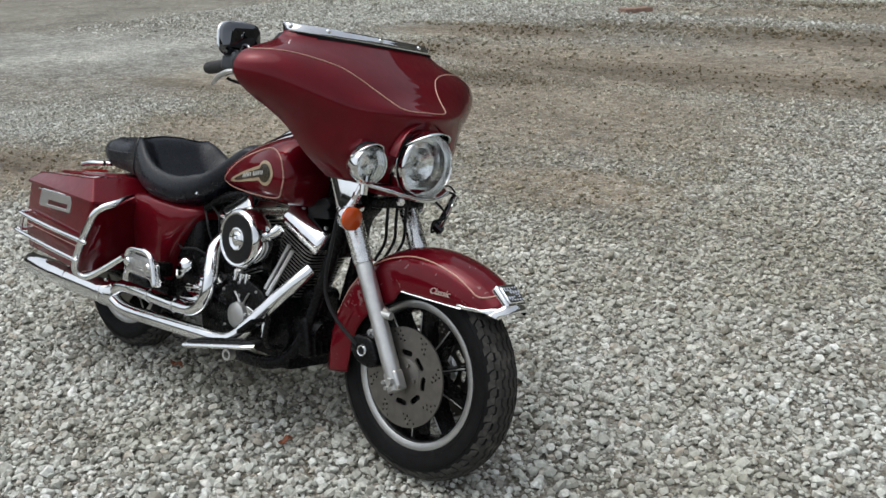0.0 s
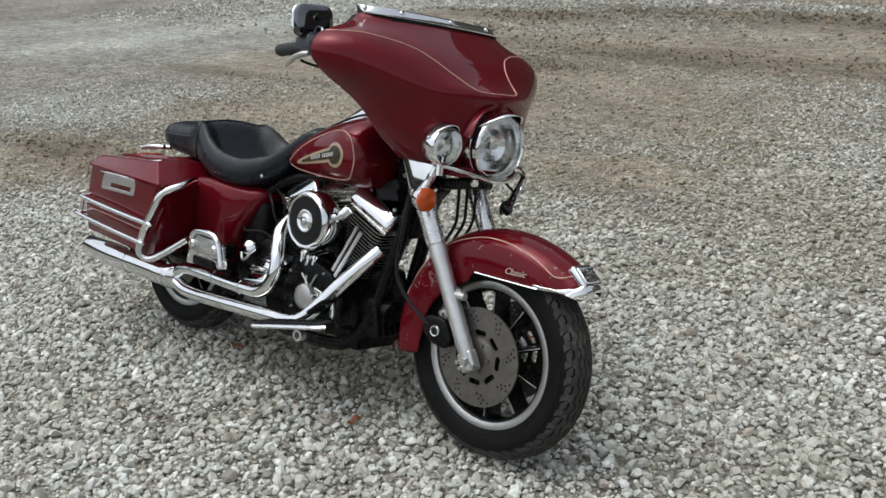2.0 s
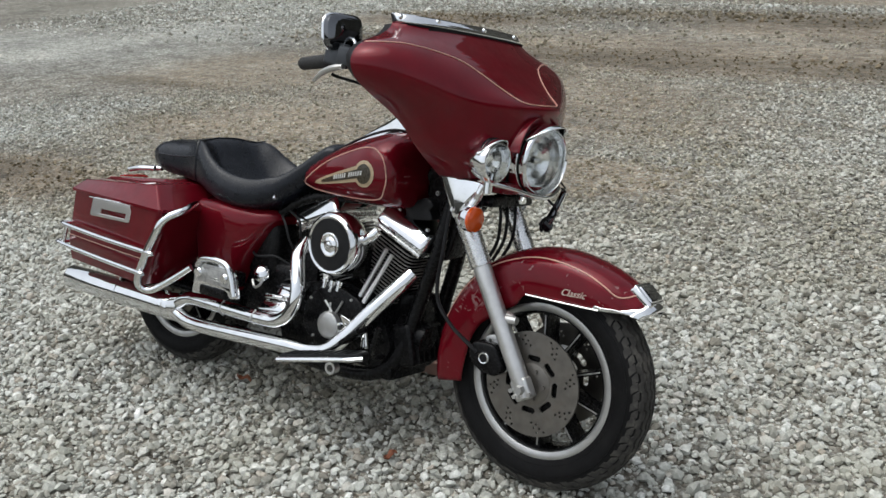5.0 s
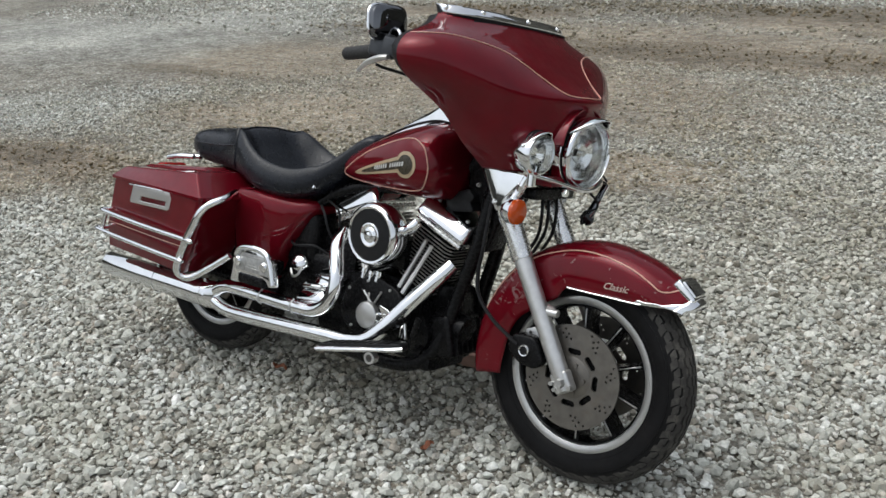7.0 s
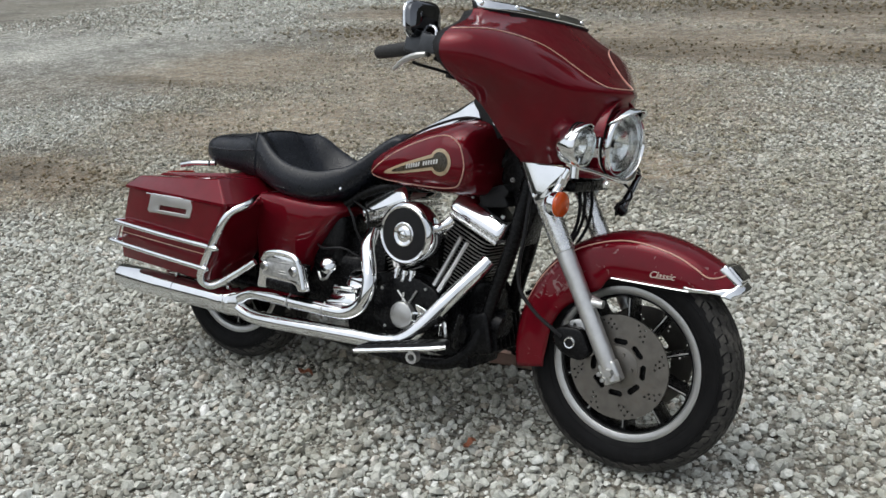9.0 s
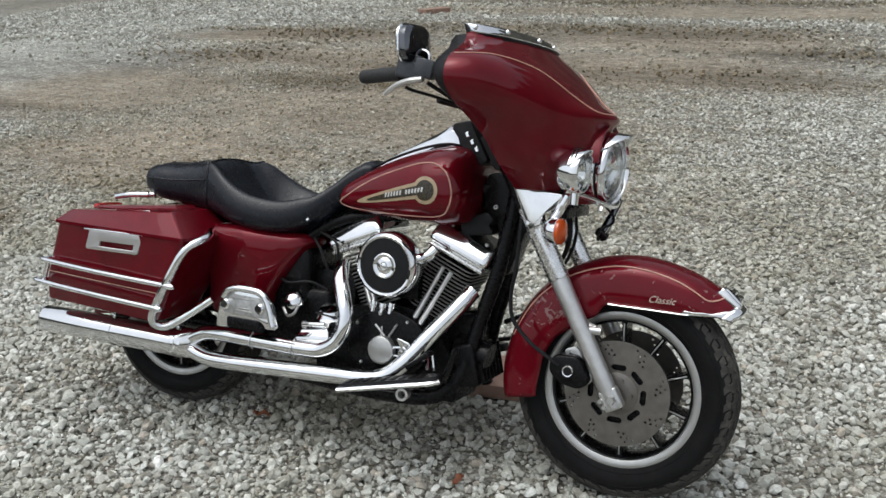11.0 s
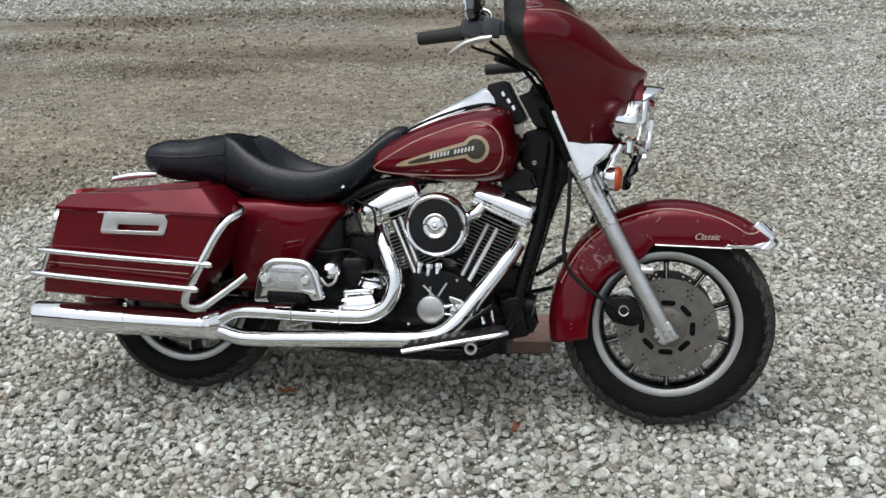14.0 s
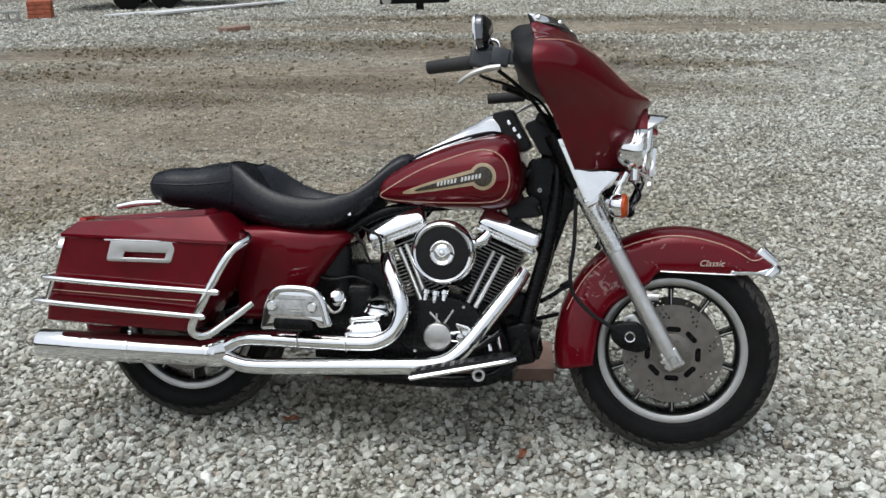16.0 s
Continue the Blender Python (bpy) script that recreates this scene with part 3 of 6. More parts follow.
# -- wheels --
def disc_holes(x):
    """Eight long slots round the carrier and eight slanting sets of drilled holes."""
    holes = []
    for k in range(8):
        a = 2 * math.pi * k / 8
        pts = [(-0.20, 0.0652), (0.20, 0.0652), (0.265, 0.0685), (0.285, 0.0735), (0.265, 0.0785), (0.20, 0.0818), (-0.20, 0.0818), (-0.265, 0.0785), (-0.285, 0.0735), (-0.265, 0.0685)]
        holes.append([(x + r * math.cos(a + t), AZ + r * math.sin(a + t)) for t, r in pts])
        for t, r in ((0.14, 0.106), (0.27, 0.110), (0.20, 0.119), (0.34, 0.123), (0.26, 0.133), (0.43, 0.134)):
            holes.append(circle(x + r * math.cos(a + t), AZ + r * math.sin(a + t), 0.0034, 8))
    return holes


def wheel(x, spokes, disc_y, label):
    c = (x, 0, AZ)
    bm = B()
    lathe(bm, [(-0.075, 0.0), (-0.075, 0.030), (-0.068, 0.040), (-0.045, 0.046), (0.045, 0.046), (0.068, 0.040), (0.075, 0.030), (0.075, 0)], c, seg=40)
    lathe(bm, [(-0.080, 0.030), (-0.080, 0.112), (-0.070, 0.114), (-0.040, 0.060)], c, seg=40)
    hub = part("wheel", bm, black_paint, bike, label)
    bm = B()
    prof = [(-0.046, 0.2165), (-0.0475, 0.2185), (-0.051, 0.2175), (-0.052, 0.213), (-0.051, 0.2035), (-0.047, 0.1965), (-0.040, 0.1945)]
    lathe(bm, prof + [(-y, r) for y, r in reversed(prof)] + [(0.046, 0.208), (-0.046, 0.208)], c, seg=96, closed=True)
    part("rim", bm, machined, hub, "machined bare aluminium rim")
    bm = B()
    lathe(bm, [(-0.039, 0.1895), (-0.030, 0.1860), (0, 0.1840), (0.030, 0.1860), (0.039, 0.1895), (0.039, 0.1985), (-0.039, 0.1985)], c, seg=96, closed=True)
    part("rim_well", bm, black_paint, hub)
    for i in range(spokes):
        a = 2 * math.pi * (i + 0.5) / spokes + 0.05
        bm = B()
        rings = []
        for r, wd, dp in ((0.040, 0.022, 0.050), (0.075, 0.015, 0.042), (0.13, 0.0105, 0.034), (0.178, 0.012, 0.034), (0.1885, 0.018, 0.036)):
            rings.append([(x + r * math.cos(a) - s * wd / 2 * math.sin(a), y, AZ + r * math.sin(a) + s * wd / 2 * math.cos(a)) for s, y in ((-1, -dp), (1, -dp), (1.5, 0), (1, dp), (-1, dp), (-1.5, 0))])
        loft(bm, rings)
        part("spoke", bm, black_paint, hub, "black cast spoke")
        bm = B()
        box(bm, (x + 0.132 * math.cos(a), -0.0375, AZ + 0.132 * math.sin(a)), (0.104, 0.003, 0.0042), 0.0006, (0, -math.degrees(a), 0), 1)
        part("spoke_face", bm, machined, hub, "bare machined spoke edge")
    # tyre
    bm = B()
    half = [(0.046, 0.214), (0.053, 0.222), (0.059, 0.236), (0.0625, 0.250), (0.063, 0.262), (0.0595, 0.276), (0.052, 0.288), (0.041, 0.2970), (0.028, 0.3030), (0.014, 0.3062), (0, 0.3074)]
    lathe(bm, [(-y, r) for y, r in half] + [(y, r) for y, r in reversed(half[:-1])] + [(0.040, 0.210), (-0.040, 0.210)], c, seg=120, closed=True)
    tyre = part("tyre", bm, rubber, hub, "black block-tread tyre dusted with pale dirt")
    # side-wall ribs
    bm = B()
    for y in (-1, 1):
        for r, yy in ((0.232, 0.0575), (0.268, 0.0620)):
            tube(bm, [(x + r * math.cos(t), y * yy, AZ + r * math.sin(t)) for t in (2 * math.pi * k / 80 for k in range(80))], 0.0012, 5, 1, False, closed=True)
    part("sidewall_rib", bm, rubber, hub)
    # tread: zigzag ribs round the crown, lugs on the shoulders
    bm = B()
    N = 38
    da = 2 * math.pi / N
    crown = curve1([0.0, 0.014, 0.028, 0.041, 0.052, 0.0595, 0.064], [0.3130, 0.3118, 0.3083, 0.3010, 0.2898, 0.2770, 0.264])

    def tread_point(y, a, deep):
        r = crown(abs(y)) - deep
        return bm.verts.new((x + r * math.cos(a), y * (1 - deep * 1.5), AZ + r * math.sin(a)))
    steps = ((0.0, -1), (0.34, -1), (0.46, 1), (0.84, 1), (0.96, -1))
    for edge0, edge1 in ((-0.0425, -0.0310), (-0.0250, -0.0125), (-0.0065, 0.0065), (0.0125, 0.0250), (0.0310, 0.0425)):
        rows = []
        for i in range(N):
            for k, z in steps:
                a = (i + k) * da
                o = 0.0034 * z
                rows.append([tread_point(y + o, a, d) for y, d in ((edge0, 0.0065), (edge0 + 0.0006, 0.0), ((edge0 + edge1) / 2, 0.0), (edge1 - 0.0006, 0.0), (edge1, 0.0065))])
        for u, v in zip(rows, rows[1:] + rows[:1]):
            for j in range(4):
                bm.faces.new((u[j], u[j + 1], v[j + 1], v[j]))
    for sd in (-1, 1):
        for i in range(2 * N):
            a0 = (i + (0.25 if sd > 0 else 0.0)) * da / 2
            lo, hi = (0.0465, 0.0560) if i % 2 else (0.0485, 0.0590)
            sk = 0.20 * da * sd
            q = []
            for d in (0.0065, 0.0):
                for k, y in ((0, lo), (0.5, (lo + hi) / 2), (1, hi)):
                    for w in (0.02, 0.44):
                        q.append(tread_point(sd * y, a0 + w * da + sk * k * k, d))
            for f in ((6, 7, 9, 8), (8, 9, 11, 10), (0, 1, 7, 6), (4, 5, 11, 10), (0, 2, 8, 6), (2, 4, 10, 8), (1, 3, 9, 7), (3, 5, 11, 9)):
                bm.faces.new([q[j] for j in f])
    part("tread", bm, tread_mat, hub, "dusty zigzag tread blocks", sharp=25)
    # disc
    if disc_y:
        bm = B()
        slots = disc_holes(x)
        plate(bm, circle(x, AZ, 0.1445, 72), disc_y, 0.0055, slots + [circle(x, AZ, 0.048, 32)])
        part("brake_disc", bm, disc_steel, hub, "worn drilled steel brake disc", sharp=15)
        bm = B()
        lathe(bm, [(-0.0045, 0.0), (-0.0045, 0.030), (-0.0040, 0.056), (-0.0032, 0.0575), (0.004, 0.0575)], (x, disc_y, AZ), seg=40)
        for k in range(5):
            a = 2 * math.pi * k / 5
            lathe(bm, [(-0.011, 0), (-0.011, 0.0055), (-0.002, 0.0065)], (x + 0.040 * math.cos(a), disc_y, AZ + 0.040 * math.sin(a)), seg=8)
        part("disc_carrier", bm, disc_steel, hub)
    return hub


front_wheel = wheel(AX, 10, -0.090, "black cast front wheel with silver rim")
bm = B()
plate(bm, circle(AX, AZ, 0.1445, 72), 0.090, 0.0055, disc_holes(AX) + [circle(AX, AZ, 0.048, 32)])
part("brake_disc", bm, disc_steel, front_wheel, "drilled steel brake disc", sharp=15)
wheel(RX, 10, -0.090, "black cast rear wheel with silver rim")

# -- front fork --
RAKE = Vector((-0.175, 0, 0.308)).normalized()


def fork(s):
    y = 0.125 * s
    base = Vector((0.0, y, 0.300))

    def at(d, dx=0.0):
        return base + RAKE * d + Vector((dx, 0, 0))
    bm = B()
    lathe(bm, [(-0.026, 0), (-0.026, 0.015), (-0.022, 0.021), (0.02, 0.0235), (0.05, 0.0245), (0.30, 0.0250), (0.345, 0.0255), (0.352, 0.0245), (0.354, 0.021)], base, RAKE, 32)
    leg = part("fork_leg", bm, dull, bike, "dull oxidised aluminium fork slider")
    bm = B()
    lathe(bm, [(0.352, 0.0215), (0.352, 0.0285), (0.357, 0.0295), (0.566, 0.0295), (0.568, 0)], base, RAKE, 32)
    part("fork_cover", bm, satin, leg, "dull chromed upper fork cover")
    bm = B()
    lathe(bm, [(0.569, 0), (0.569, 0.0300), (0.62, 0.031), (0.74, 0.029), (0.74, 0)], base, RAKE, 32)
    part("upper_fork_tube", bm, black_paint, leg, "black upper fork tube")
    bm = B()
    box(bm, at(0.002, 0), (0.052, 0.036, 0.060), 0.009, (0, -30, 0), 3)
    part("axle_clamp", bm, dull, leg)
    bm = B()
    lathe(bm, [(-0.006, 0), (-0.006, 0.011), (0, 0.013), (0.02, 0.013)], (AX, y + 0.028 * s, AZ - 0.006), (0, -s, 0), 6)
    part("axle_nut", bm, machined, leg)
    for dx, dz in ((-0.030, -0.016), (0.026, -0.014), (-0.018, -0.030)):
        bm = B()
        lathe(bm, [(0, 0), (0, 0.006), (0.012, 0.006)], (AX + dx, y + 0.024 * s, AZ + dz), (0, -s, 0), 8)
        part("bolt", bm, machined, leg)
    bm = B()
    lathe(bm, [(-0.004, 0), (-0.004, 0.0105), (0, 0.012), (0.030, 0.0125)], (-0.064, y - 0.006 * s, 0.482), (-0.9, -0.35 * s, 0.1), 16)
    lathe(bm, [(0, 0), (0, 0.011), (0.025, 0.012), (0.045, 0.010)], (-0.045, y - 0.002 * s, 0.479), (-1, 0, 0), 14)
    part("fender_mount", bm, dull, leg)


sides(fork)

# calliper
bm = B()
plate(bm, rounded([(-0.165, 0.392), (-0.100, 0.398), (-0.070, 0.340), (-0.092, 0.322), (-0.142, 0.330), (-0.172, 0.358)], 0.02), -0.118, 0.052, (), 0.008)
cal = part("brake_caliper", bm, black_paint, bike, "black brake caliper with chrome ring")
bm = B()
lathe(bm, [(0, 0.0115), (-0.006, 0.012), (-0.007, 0.015), (-0.004, 0.017), (0, 0.0175)], (-0.122, -0.145, 0.362), seg=24)
part("ring", bm, chrome, cal)
bm = B()
lathe(bm, [(-0.003, 0), (-0.003, 0.011), (0.004, 0.0115)], (-0.122, -0.145, 0.362), seg=20)
part("piston_cap", bm, black_plastic, cal)
bm = B()
plate(bm, rounded([(-0.148, 0.410), (-0.112, 0.425), (-0.062, 0.345), (-0.072, 0.325), (-0.100, 0.372), (-0.128, 0.392)], 0.012), -0.108, 0.010, [circle(-0.128, 0.405, 0.006, 12)], 0.002)
part("bracket", bm, dull, cal, "bare alloy caliper bracket")
bm = B()
tube(bm, [(-0.30, -0.10, 0.86), (-0.292, -0.135, 0.74), (-0.292, -0.150, 0.62), (-0.300, -0.150, 0.545), (-0.288, -0.150, 0.480), (-0.235, -0.150, 0.425), (-0.175, -0.147, 0.388), (-0.150, -0.143, 0.372)], 0.0058, 8)
part("brake_hose", bm, black_plastic, bike, "black rubber brake hose")

# -- front mudguard --
fen_R = curve1([38, 44, 55, 70, 90, 110, 130, 150, 170, 192], [0.398, 0.394, 0.384, 0.375, 0.370, 0.366, 0.362, 0.355, 0.351, 0.352])
fen_in = curve1([38, 44, 52, 57, 62, 68, 75, 82, 90, 96, 101, 104, 109, 118, 130, 145, 160, 175, 192], [0.367, 0.343, 0.302, 0.2838, 0.2695, 0.2567, 0.2464, 0.2403, 0.238, 0.2393, 0.2424, 0.238, 0.220, 0.214, 0.213, 0.222, 0.224, 0.222, 0.232])
fen_w = curve1([38, 44, 55, 75, 110, 150, 192], [0.048, 0.064, 0.082, 0.091, 0.093, 0.094, 0.095])


def fender_point(th, u, off=0.0):
    """u: 0 on the crown, -1 and 1 along the skirts' lower edges."""
    R, r, w = fen_R(th), fen_in(th), fen_w(th)
    s, a = (1 if u >= 0 else -1), abs(u)
    c = min(0.055, (R - r) * 0.8)
    if a < 0.55:
        k = a / 0.55 * math.pi / 2
        y, rad = (w + off) * math.sin(k), R + off - c * (1 - math.cos(k) ** 0.9)
    else:
        k = (a - 0.55) / 0.45
        y, rad = w + off + 0.003 * math.sin(k * math.pi), R - c - (R - c - r) * k
    t = radians(th)
    return Vector((AX + rad * math.cos(t), s * y, AZ + rad * math.sin(t)))


def skin(bm, f, us, vs):
    rows = [[bm.verts.new(f(u, v)) for v in vs] for u in us]
    for a, b in zip(rows, rows[1:]):
        for i in range(len(vs) - 1):
            bm.faces.new((a[i], a[i + 1], b[i + 1], b[i]))
    return rows


US = list(np.linspace(-1, 1, 31))
bm = B()
skin(bm, fender_point, np.concatenate([np.linspace(44, 110, 40), np.linspace(112, 192, 36)]), US)
front_fender = part("front_fender", bm, worn_paint, bike, "burgundy front fender with chrome edge trim", recalc=False)
thicken(front_fender, 0.004)


def fender_trim(s):
    bm = B()
    pts = [fender_point(t, s * 0.985, 0.003) for t in np.linspace(100.5, 55, 16)]
    tube(bm, pts, 0.0040, 8, 2, squash=0.7)
    part("trim_strip", bm, chrome, front_fender, "thin chrome trim strip")
    bm = B()
    pts = [fender_point(t, s * u, 0.0006) for t, u in ((160, 0.33), (140, 0.34), (120, 0.35), (100, 0.36), (85, 0.37), (70, 0.385), (60, 0.41), (54, 0.43), (51, 0.36), (49.5, 0.2), (49, 0.0))]
    tube(bm, pts, 0.0021, 6, 5)
    part("pinstripe", bm, gold, front_fender)
    bm = B()
    skin(bm, lambda t, u: fender_point(t, s * (1.0 - u * (0.14 + 0.46 * max(0, (54 - t) / 10.0) ** 1.2)), 0.0035), np.linspace(42.5, 58, 12), np.linspace(0.0, 1.0, 7))
    ob = part("tip_trim", bm, chrome, front_fender, "chrome fender tip trim")
    thicken(ob, 0.006)


sides(fender_trim)
bm = B()
box(bm, (0.262, 0, 0.595), (0.072, 0.086, 0.026), 0.008, (0, 42, 0), 3)
lamp = part("fender_lamp", bm, chrome, front_fender, "small chrome fender tip lamp")
bm = B()
box(bm, (0.267, 0, 0.600), (0.054, 0.066, 0.020), 0.006, (0, 42, 0), 3)
fl = pose(0.267, 0, 0.599, 0, 42, 0)
skin(bm, lambda i, j: fl @ Vector((-0.022 + 0.0055 * i, -0.029 + 0.0058 * j, 0.0118 + (0.0030 if (i + j) % 2 else 0.0) + 0.0006 * math.sin(5 * i + 3 * j))), range(9), range(11))
part("lens", bm, chrome, lamp, "clear faceted lamp lens", sharp=8)
bm = B()
lipf = lambda t, u: fender_point(t, u, 0.004) + Vector((0.004, 0, -0.002))
skin(bm, lipf, np.linspace(40.5, 44.5, 4), np.linspace(-1, 1, 17))
thicken(part("tip_lip", bm, chrome, front_fender), 0.007)


def lettering(word, size, m, material, parent, shear=0.35):
    cu = bpy.data.curves.new("lettering", "FONT")
    cu.body, cu.size, cu.extrude, cu.shear, cu.resolution_u = word, size, 0.0012, shear, 3
    cu.align_x, cu.align_y = "CENTER", "CENTER"
    ob = new("lettering", cu)
    me = bpy.data.meshes.new_from_object(ob.evaluated_get(bpy.context.evaluated_depsgraph_get()))
    bpy.data.objects.remove(ob)
    me.transform(m)
    me.materials.clear()
    me.materials.append(material)
    out = new("lettering", me)
    out.parent = parent
    return out


lettering("Classic", 0.0255, pose(0.100, -0.1000, 0.580, 90 - 4, -1, 3), script, front_fender)

# -- fairing --
FV = [0, 1, 2, 3, 4, 5, 6, 7, 8, 9, 10]
f_ex = curve1(FV, [-0.425, -0.418, -0.398, -0.397, -0.402, -0.388, -0.365, -0.343, -0.328, -0.312, -0.290])
f_ey = curve1(FV, [0.288, 0.314, 0.420, 0.467, 0.488, 0.440, 0.350, 0.306, 0.280, 0.240, 0.172])
f_ez = curve1(FV, [1.243, 1.205, 1.183, 1.155, 1.105, 1.055, 1.010, 0.965, 0.922, 0.878, 0.832])
f_cx = curve1(FV, [-0.335, -0.292, -0.248, -0.192, -0.145, -0.116, -0.104, -0.104, -0.112, -0.132, -0.158])
f_cz = curve1(FV, [1.245, 1.208, 1.172, 1.125, 1.075, 1.042, 1.012, 0.965, 0.920, 0.872, 0.828])
f_p = curve1(FV, [0.86, 0.79, 0.76, 0.88, 1.18, 1.32, 1.16, 0.86, 0.78, 0.76, 0.76])


def eased(f):
    return lambda v: sum(w * f(min(max(v + d, 0), 10)) for d, w in ((-0.8, 0.1), (-0.4, 0.22), (0, 0.36), (0.4, 0.22), (0.8, 0.1)))


f_ex, f_ey, f_ez, f_cx, f_cz, f_p = [eased(f) for f in (eased(f_ex), eased(f_ey), f_ez, eased(f_cx), eased(f_cz), eased(f_p))]


def fairing_point(v, u, off=0.0):
    a = u * math.pi / 2
    c = max(math.cos(a), 0.0)
    w, xe, xc = f_ey(v), f_ex(v), f_cx(v)
    x = xe + (xc - xe) * c ** f_p(v) + 0.034 * math.exp(-((v - 4.9) / 0.75) ** 2 - (u / 0.22) ** 2)
    z = f_ez(v) + (f_cz(v) - f_ez(v)) * c ** 1.3
    p = Vector((x, w * math.sin(a), z))
    if off:
        e = 1e-3
        du = fairing_point(v, min(u + e, 1)) - fairing_point(v, max(u - e, -1))
        dv = fairing_point(min(v + e, 10), u) - fairing_point(max(v - e, 0), u)
        nrm = du.cross(dv)
        if nrm.length > 1e-12:
            nrm.normalize()
            if nrm.x < 0 and abs(u) < 0.9 or nrm.y * u < 0 and abs(u) >= 0.9:
                nrm = -nrm
            p = p + nrm * off
    return p


bm = B()
skin(bm, fairing_point, np.linspace(0, 10, 61), np.sin(np.linspace(-1, 1, 61) * math.pi / 2))
# opening for the headlamp
hole = [f for f in bm.faces if math.hypot(f.calc_center_median().y, f.calc_center_median().z - 0.912) < 0.093]
bmesh.ops.delete(bm, geom=hole, context="FACES")
fairing = part("fairing", bm, paint, bike, "glossy burgundy batwing fairing with gold pinstripes", sharp=60)
thicken(fairing, 0.005)
# inner fairing
bm = B()
rim_pts = [fairing_point(v, -1) for v in np.linspace(10, 0, 31)] + [fairing_point(0, u) for u in np.linspace(-0.9, 0.9, 15)] + [fairing_point(v, 1) for v in np.linspace(0, 10, 31)] + [fairing_point(10, u) for u in np.linspace(0.9, -0.9, 15)]
mid = Vector((-0.40, 0, 1.04))


def shrink(p, k, dx):
    q = mid + (p - mid) * k
    low = min(max((p.z - 1.02) / 0.12, 0.0), 1.0)
    return Vector((p.x + dx * (low if dx < 0 else 1), q.y, q.z))


loft(bm, [[shrink(p, 0.992, 0.012) for p in rim_pts], [shrink(p, 0.985, -0.004) for p in rim_pts], [shrink(p, 0.965, -0.036) for p in rim_pts], [shrink(p, 0.90, -0.058) for p in rim_pts], [shrink(p, 0.7, -0.062) for p in rim_pts], [shrink(p, 0.2, -0.05) for p in rim_pts]])
part("inner_fairing", bm, black_plastic, fairing, "black plastic inner fairing")
# pinstripes
bm = B()
line = [(2.45, -0.985), (2.25, -0.87), (2.05, -0.70), (2.2, -0.50), (2.52, -0.35), (3.05, -0.26), (3.6, -0.20), (4.2, -0.155), (4.52, -0.135), (4.64, -0.10), (4.64, -0.04), (4.63, 0.0)]
tube(bm, [fairing_point(v, u, 0.0008) for v, u in line] + [fairing_point(v, u, 0.0008) for v, u in ((4.62, 0.05), (4.58, 0.10), (4.40, 0.135), (3.8, 0.15), (3.2, 0.165), (2.7, 0.20), (2.25, 0.27), (1.9, 0.42), (1.85, 0.65), (2.1, 0.85), (2.4, 0.98))], 0.0018, 6, 5)
part("pinstripe", bm, gold, fairing)
# wind deflector stub with chrome trim
bm = B()
skin(bm, lambda h, u: fairing_point(0.02, u) + Vector((-0.010 - 0.35 * h, 0, h)), np.linspace(-0.01, 0.022, 4), np.linspace(-0.97, 0.97, 31))
ws = part("windscreen_stub", bm, black_plastic, bike, "cut-down dark windscreen stub with chrome trim")
thicken(ws, 0.005)
bm = B()
skin(bm, lambda k, u: fairing_point(0.02, u) + Vector((-0.016 + 0.018 * k, 0, 0.024 - 0.012 * k - 0.012 * k * k)), np.linspace(0, 1, 5), np.linspace(-0.97, 0.97, 31))
thicken(part("trim", bm, chrome, ws, "chrome windscreen trim strip"), 0.004)
for u in (-0.86, -0.45, 0.0, 0.45, 0.86):
    bm = B()
    lathe(bm, [(0.004, 0), (0.004, 0.005), (0, 0.0075), (-0.006, 0.0075)], fairing_point(0.02, u) + Vector((-0.008, 0, 0.017)), (0.5, 0, 0.8), 10)
    part("screw", bm, chrome, ws)

# -- lamps at the front --
HX = Vector((1, -0.13, -0.04)).normalized()
hc = Vector((-0.102, -0.004, 0.905))
bm = B()
lathe(bm, [(-0.15, 0.0), (-0.14, 0.06), (-0.10, 0.088), (-0.05, 0.0985), (0.008, 0.099)], hc, HX, 56)
head = part("headlamp", bm, black_plastic, bike, "large round chrome-ringed headlamp with peaked visor")
bm = B()
lathe(bm, [(-0.055, 0.0965), (-0.050, 0.1010), (-0.004, 0.1015), (0.002, 0.0995), (0.004, 0.0970), (0.010, 0.0968), (0.020, 0.0955), (0.027, 0.0925), (0.029, 0.0890), (0.024, 0.0860), (0.010, 0.0850)], hc, HX, 64)
part("chrome_ring", bm, chrome, head)
hood = lambda r, x: [hc + Vector((x, r * math.cos(t), r * math.sin(t) + 0.004)) for t in np.linspace(radians(8), radians(172), 33)]
bm = B()
loft(bm, [hood(0.121, -0.06), hood(0.121, 0.002), hood(0.119, 0.006), hood(0.116, 0.006), hood(0.114, 0.002), hood(0.114, -0.06)], False, False)
part("hood_lip", bm, paint, fairing)
# Black band set inside the hood opening in place of its shade.
bm = B()
loft(bm, [hood(0.1145, -0.006), hood(0.100, -0.010)], False, False)
part("hood_shadow_gap", bm, black_plastic, fairing)
bm = B()
lathe(bm, [(-0.046, 0.0), (-0.045, 0.012), (-0.041, 0.026), (-0.032, 0.046), (-0.019, 0.064), (-0.006, 0.077), (0.010, 0.0862)], hc, HX, 32)
part("lamp_bowl", bm, reflector, head, "faceted silver reflector bowl", sharp=4)
bm = B()
lathe(bm, [(-0.040, 0.008), (-0.022, 0.009), (-0.014, 0.008), (-0.010, 0.005), (-0.009, 0.0)], hc, HX, 20)
part("bulb_shield", bm, chrome, head)
bm = B()
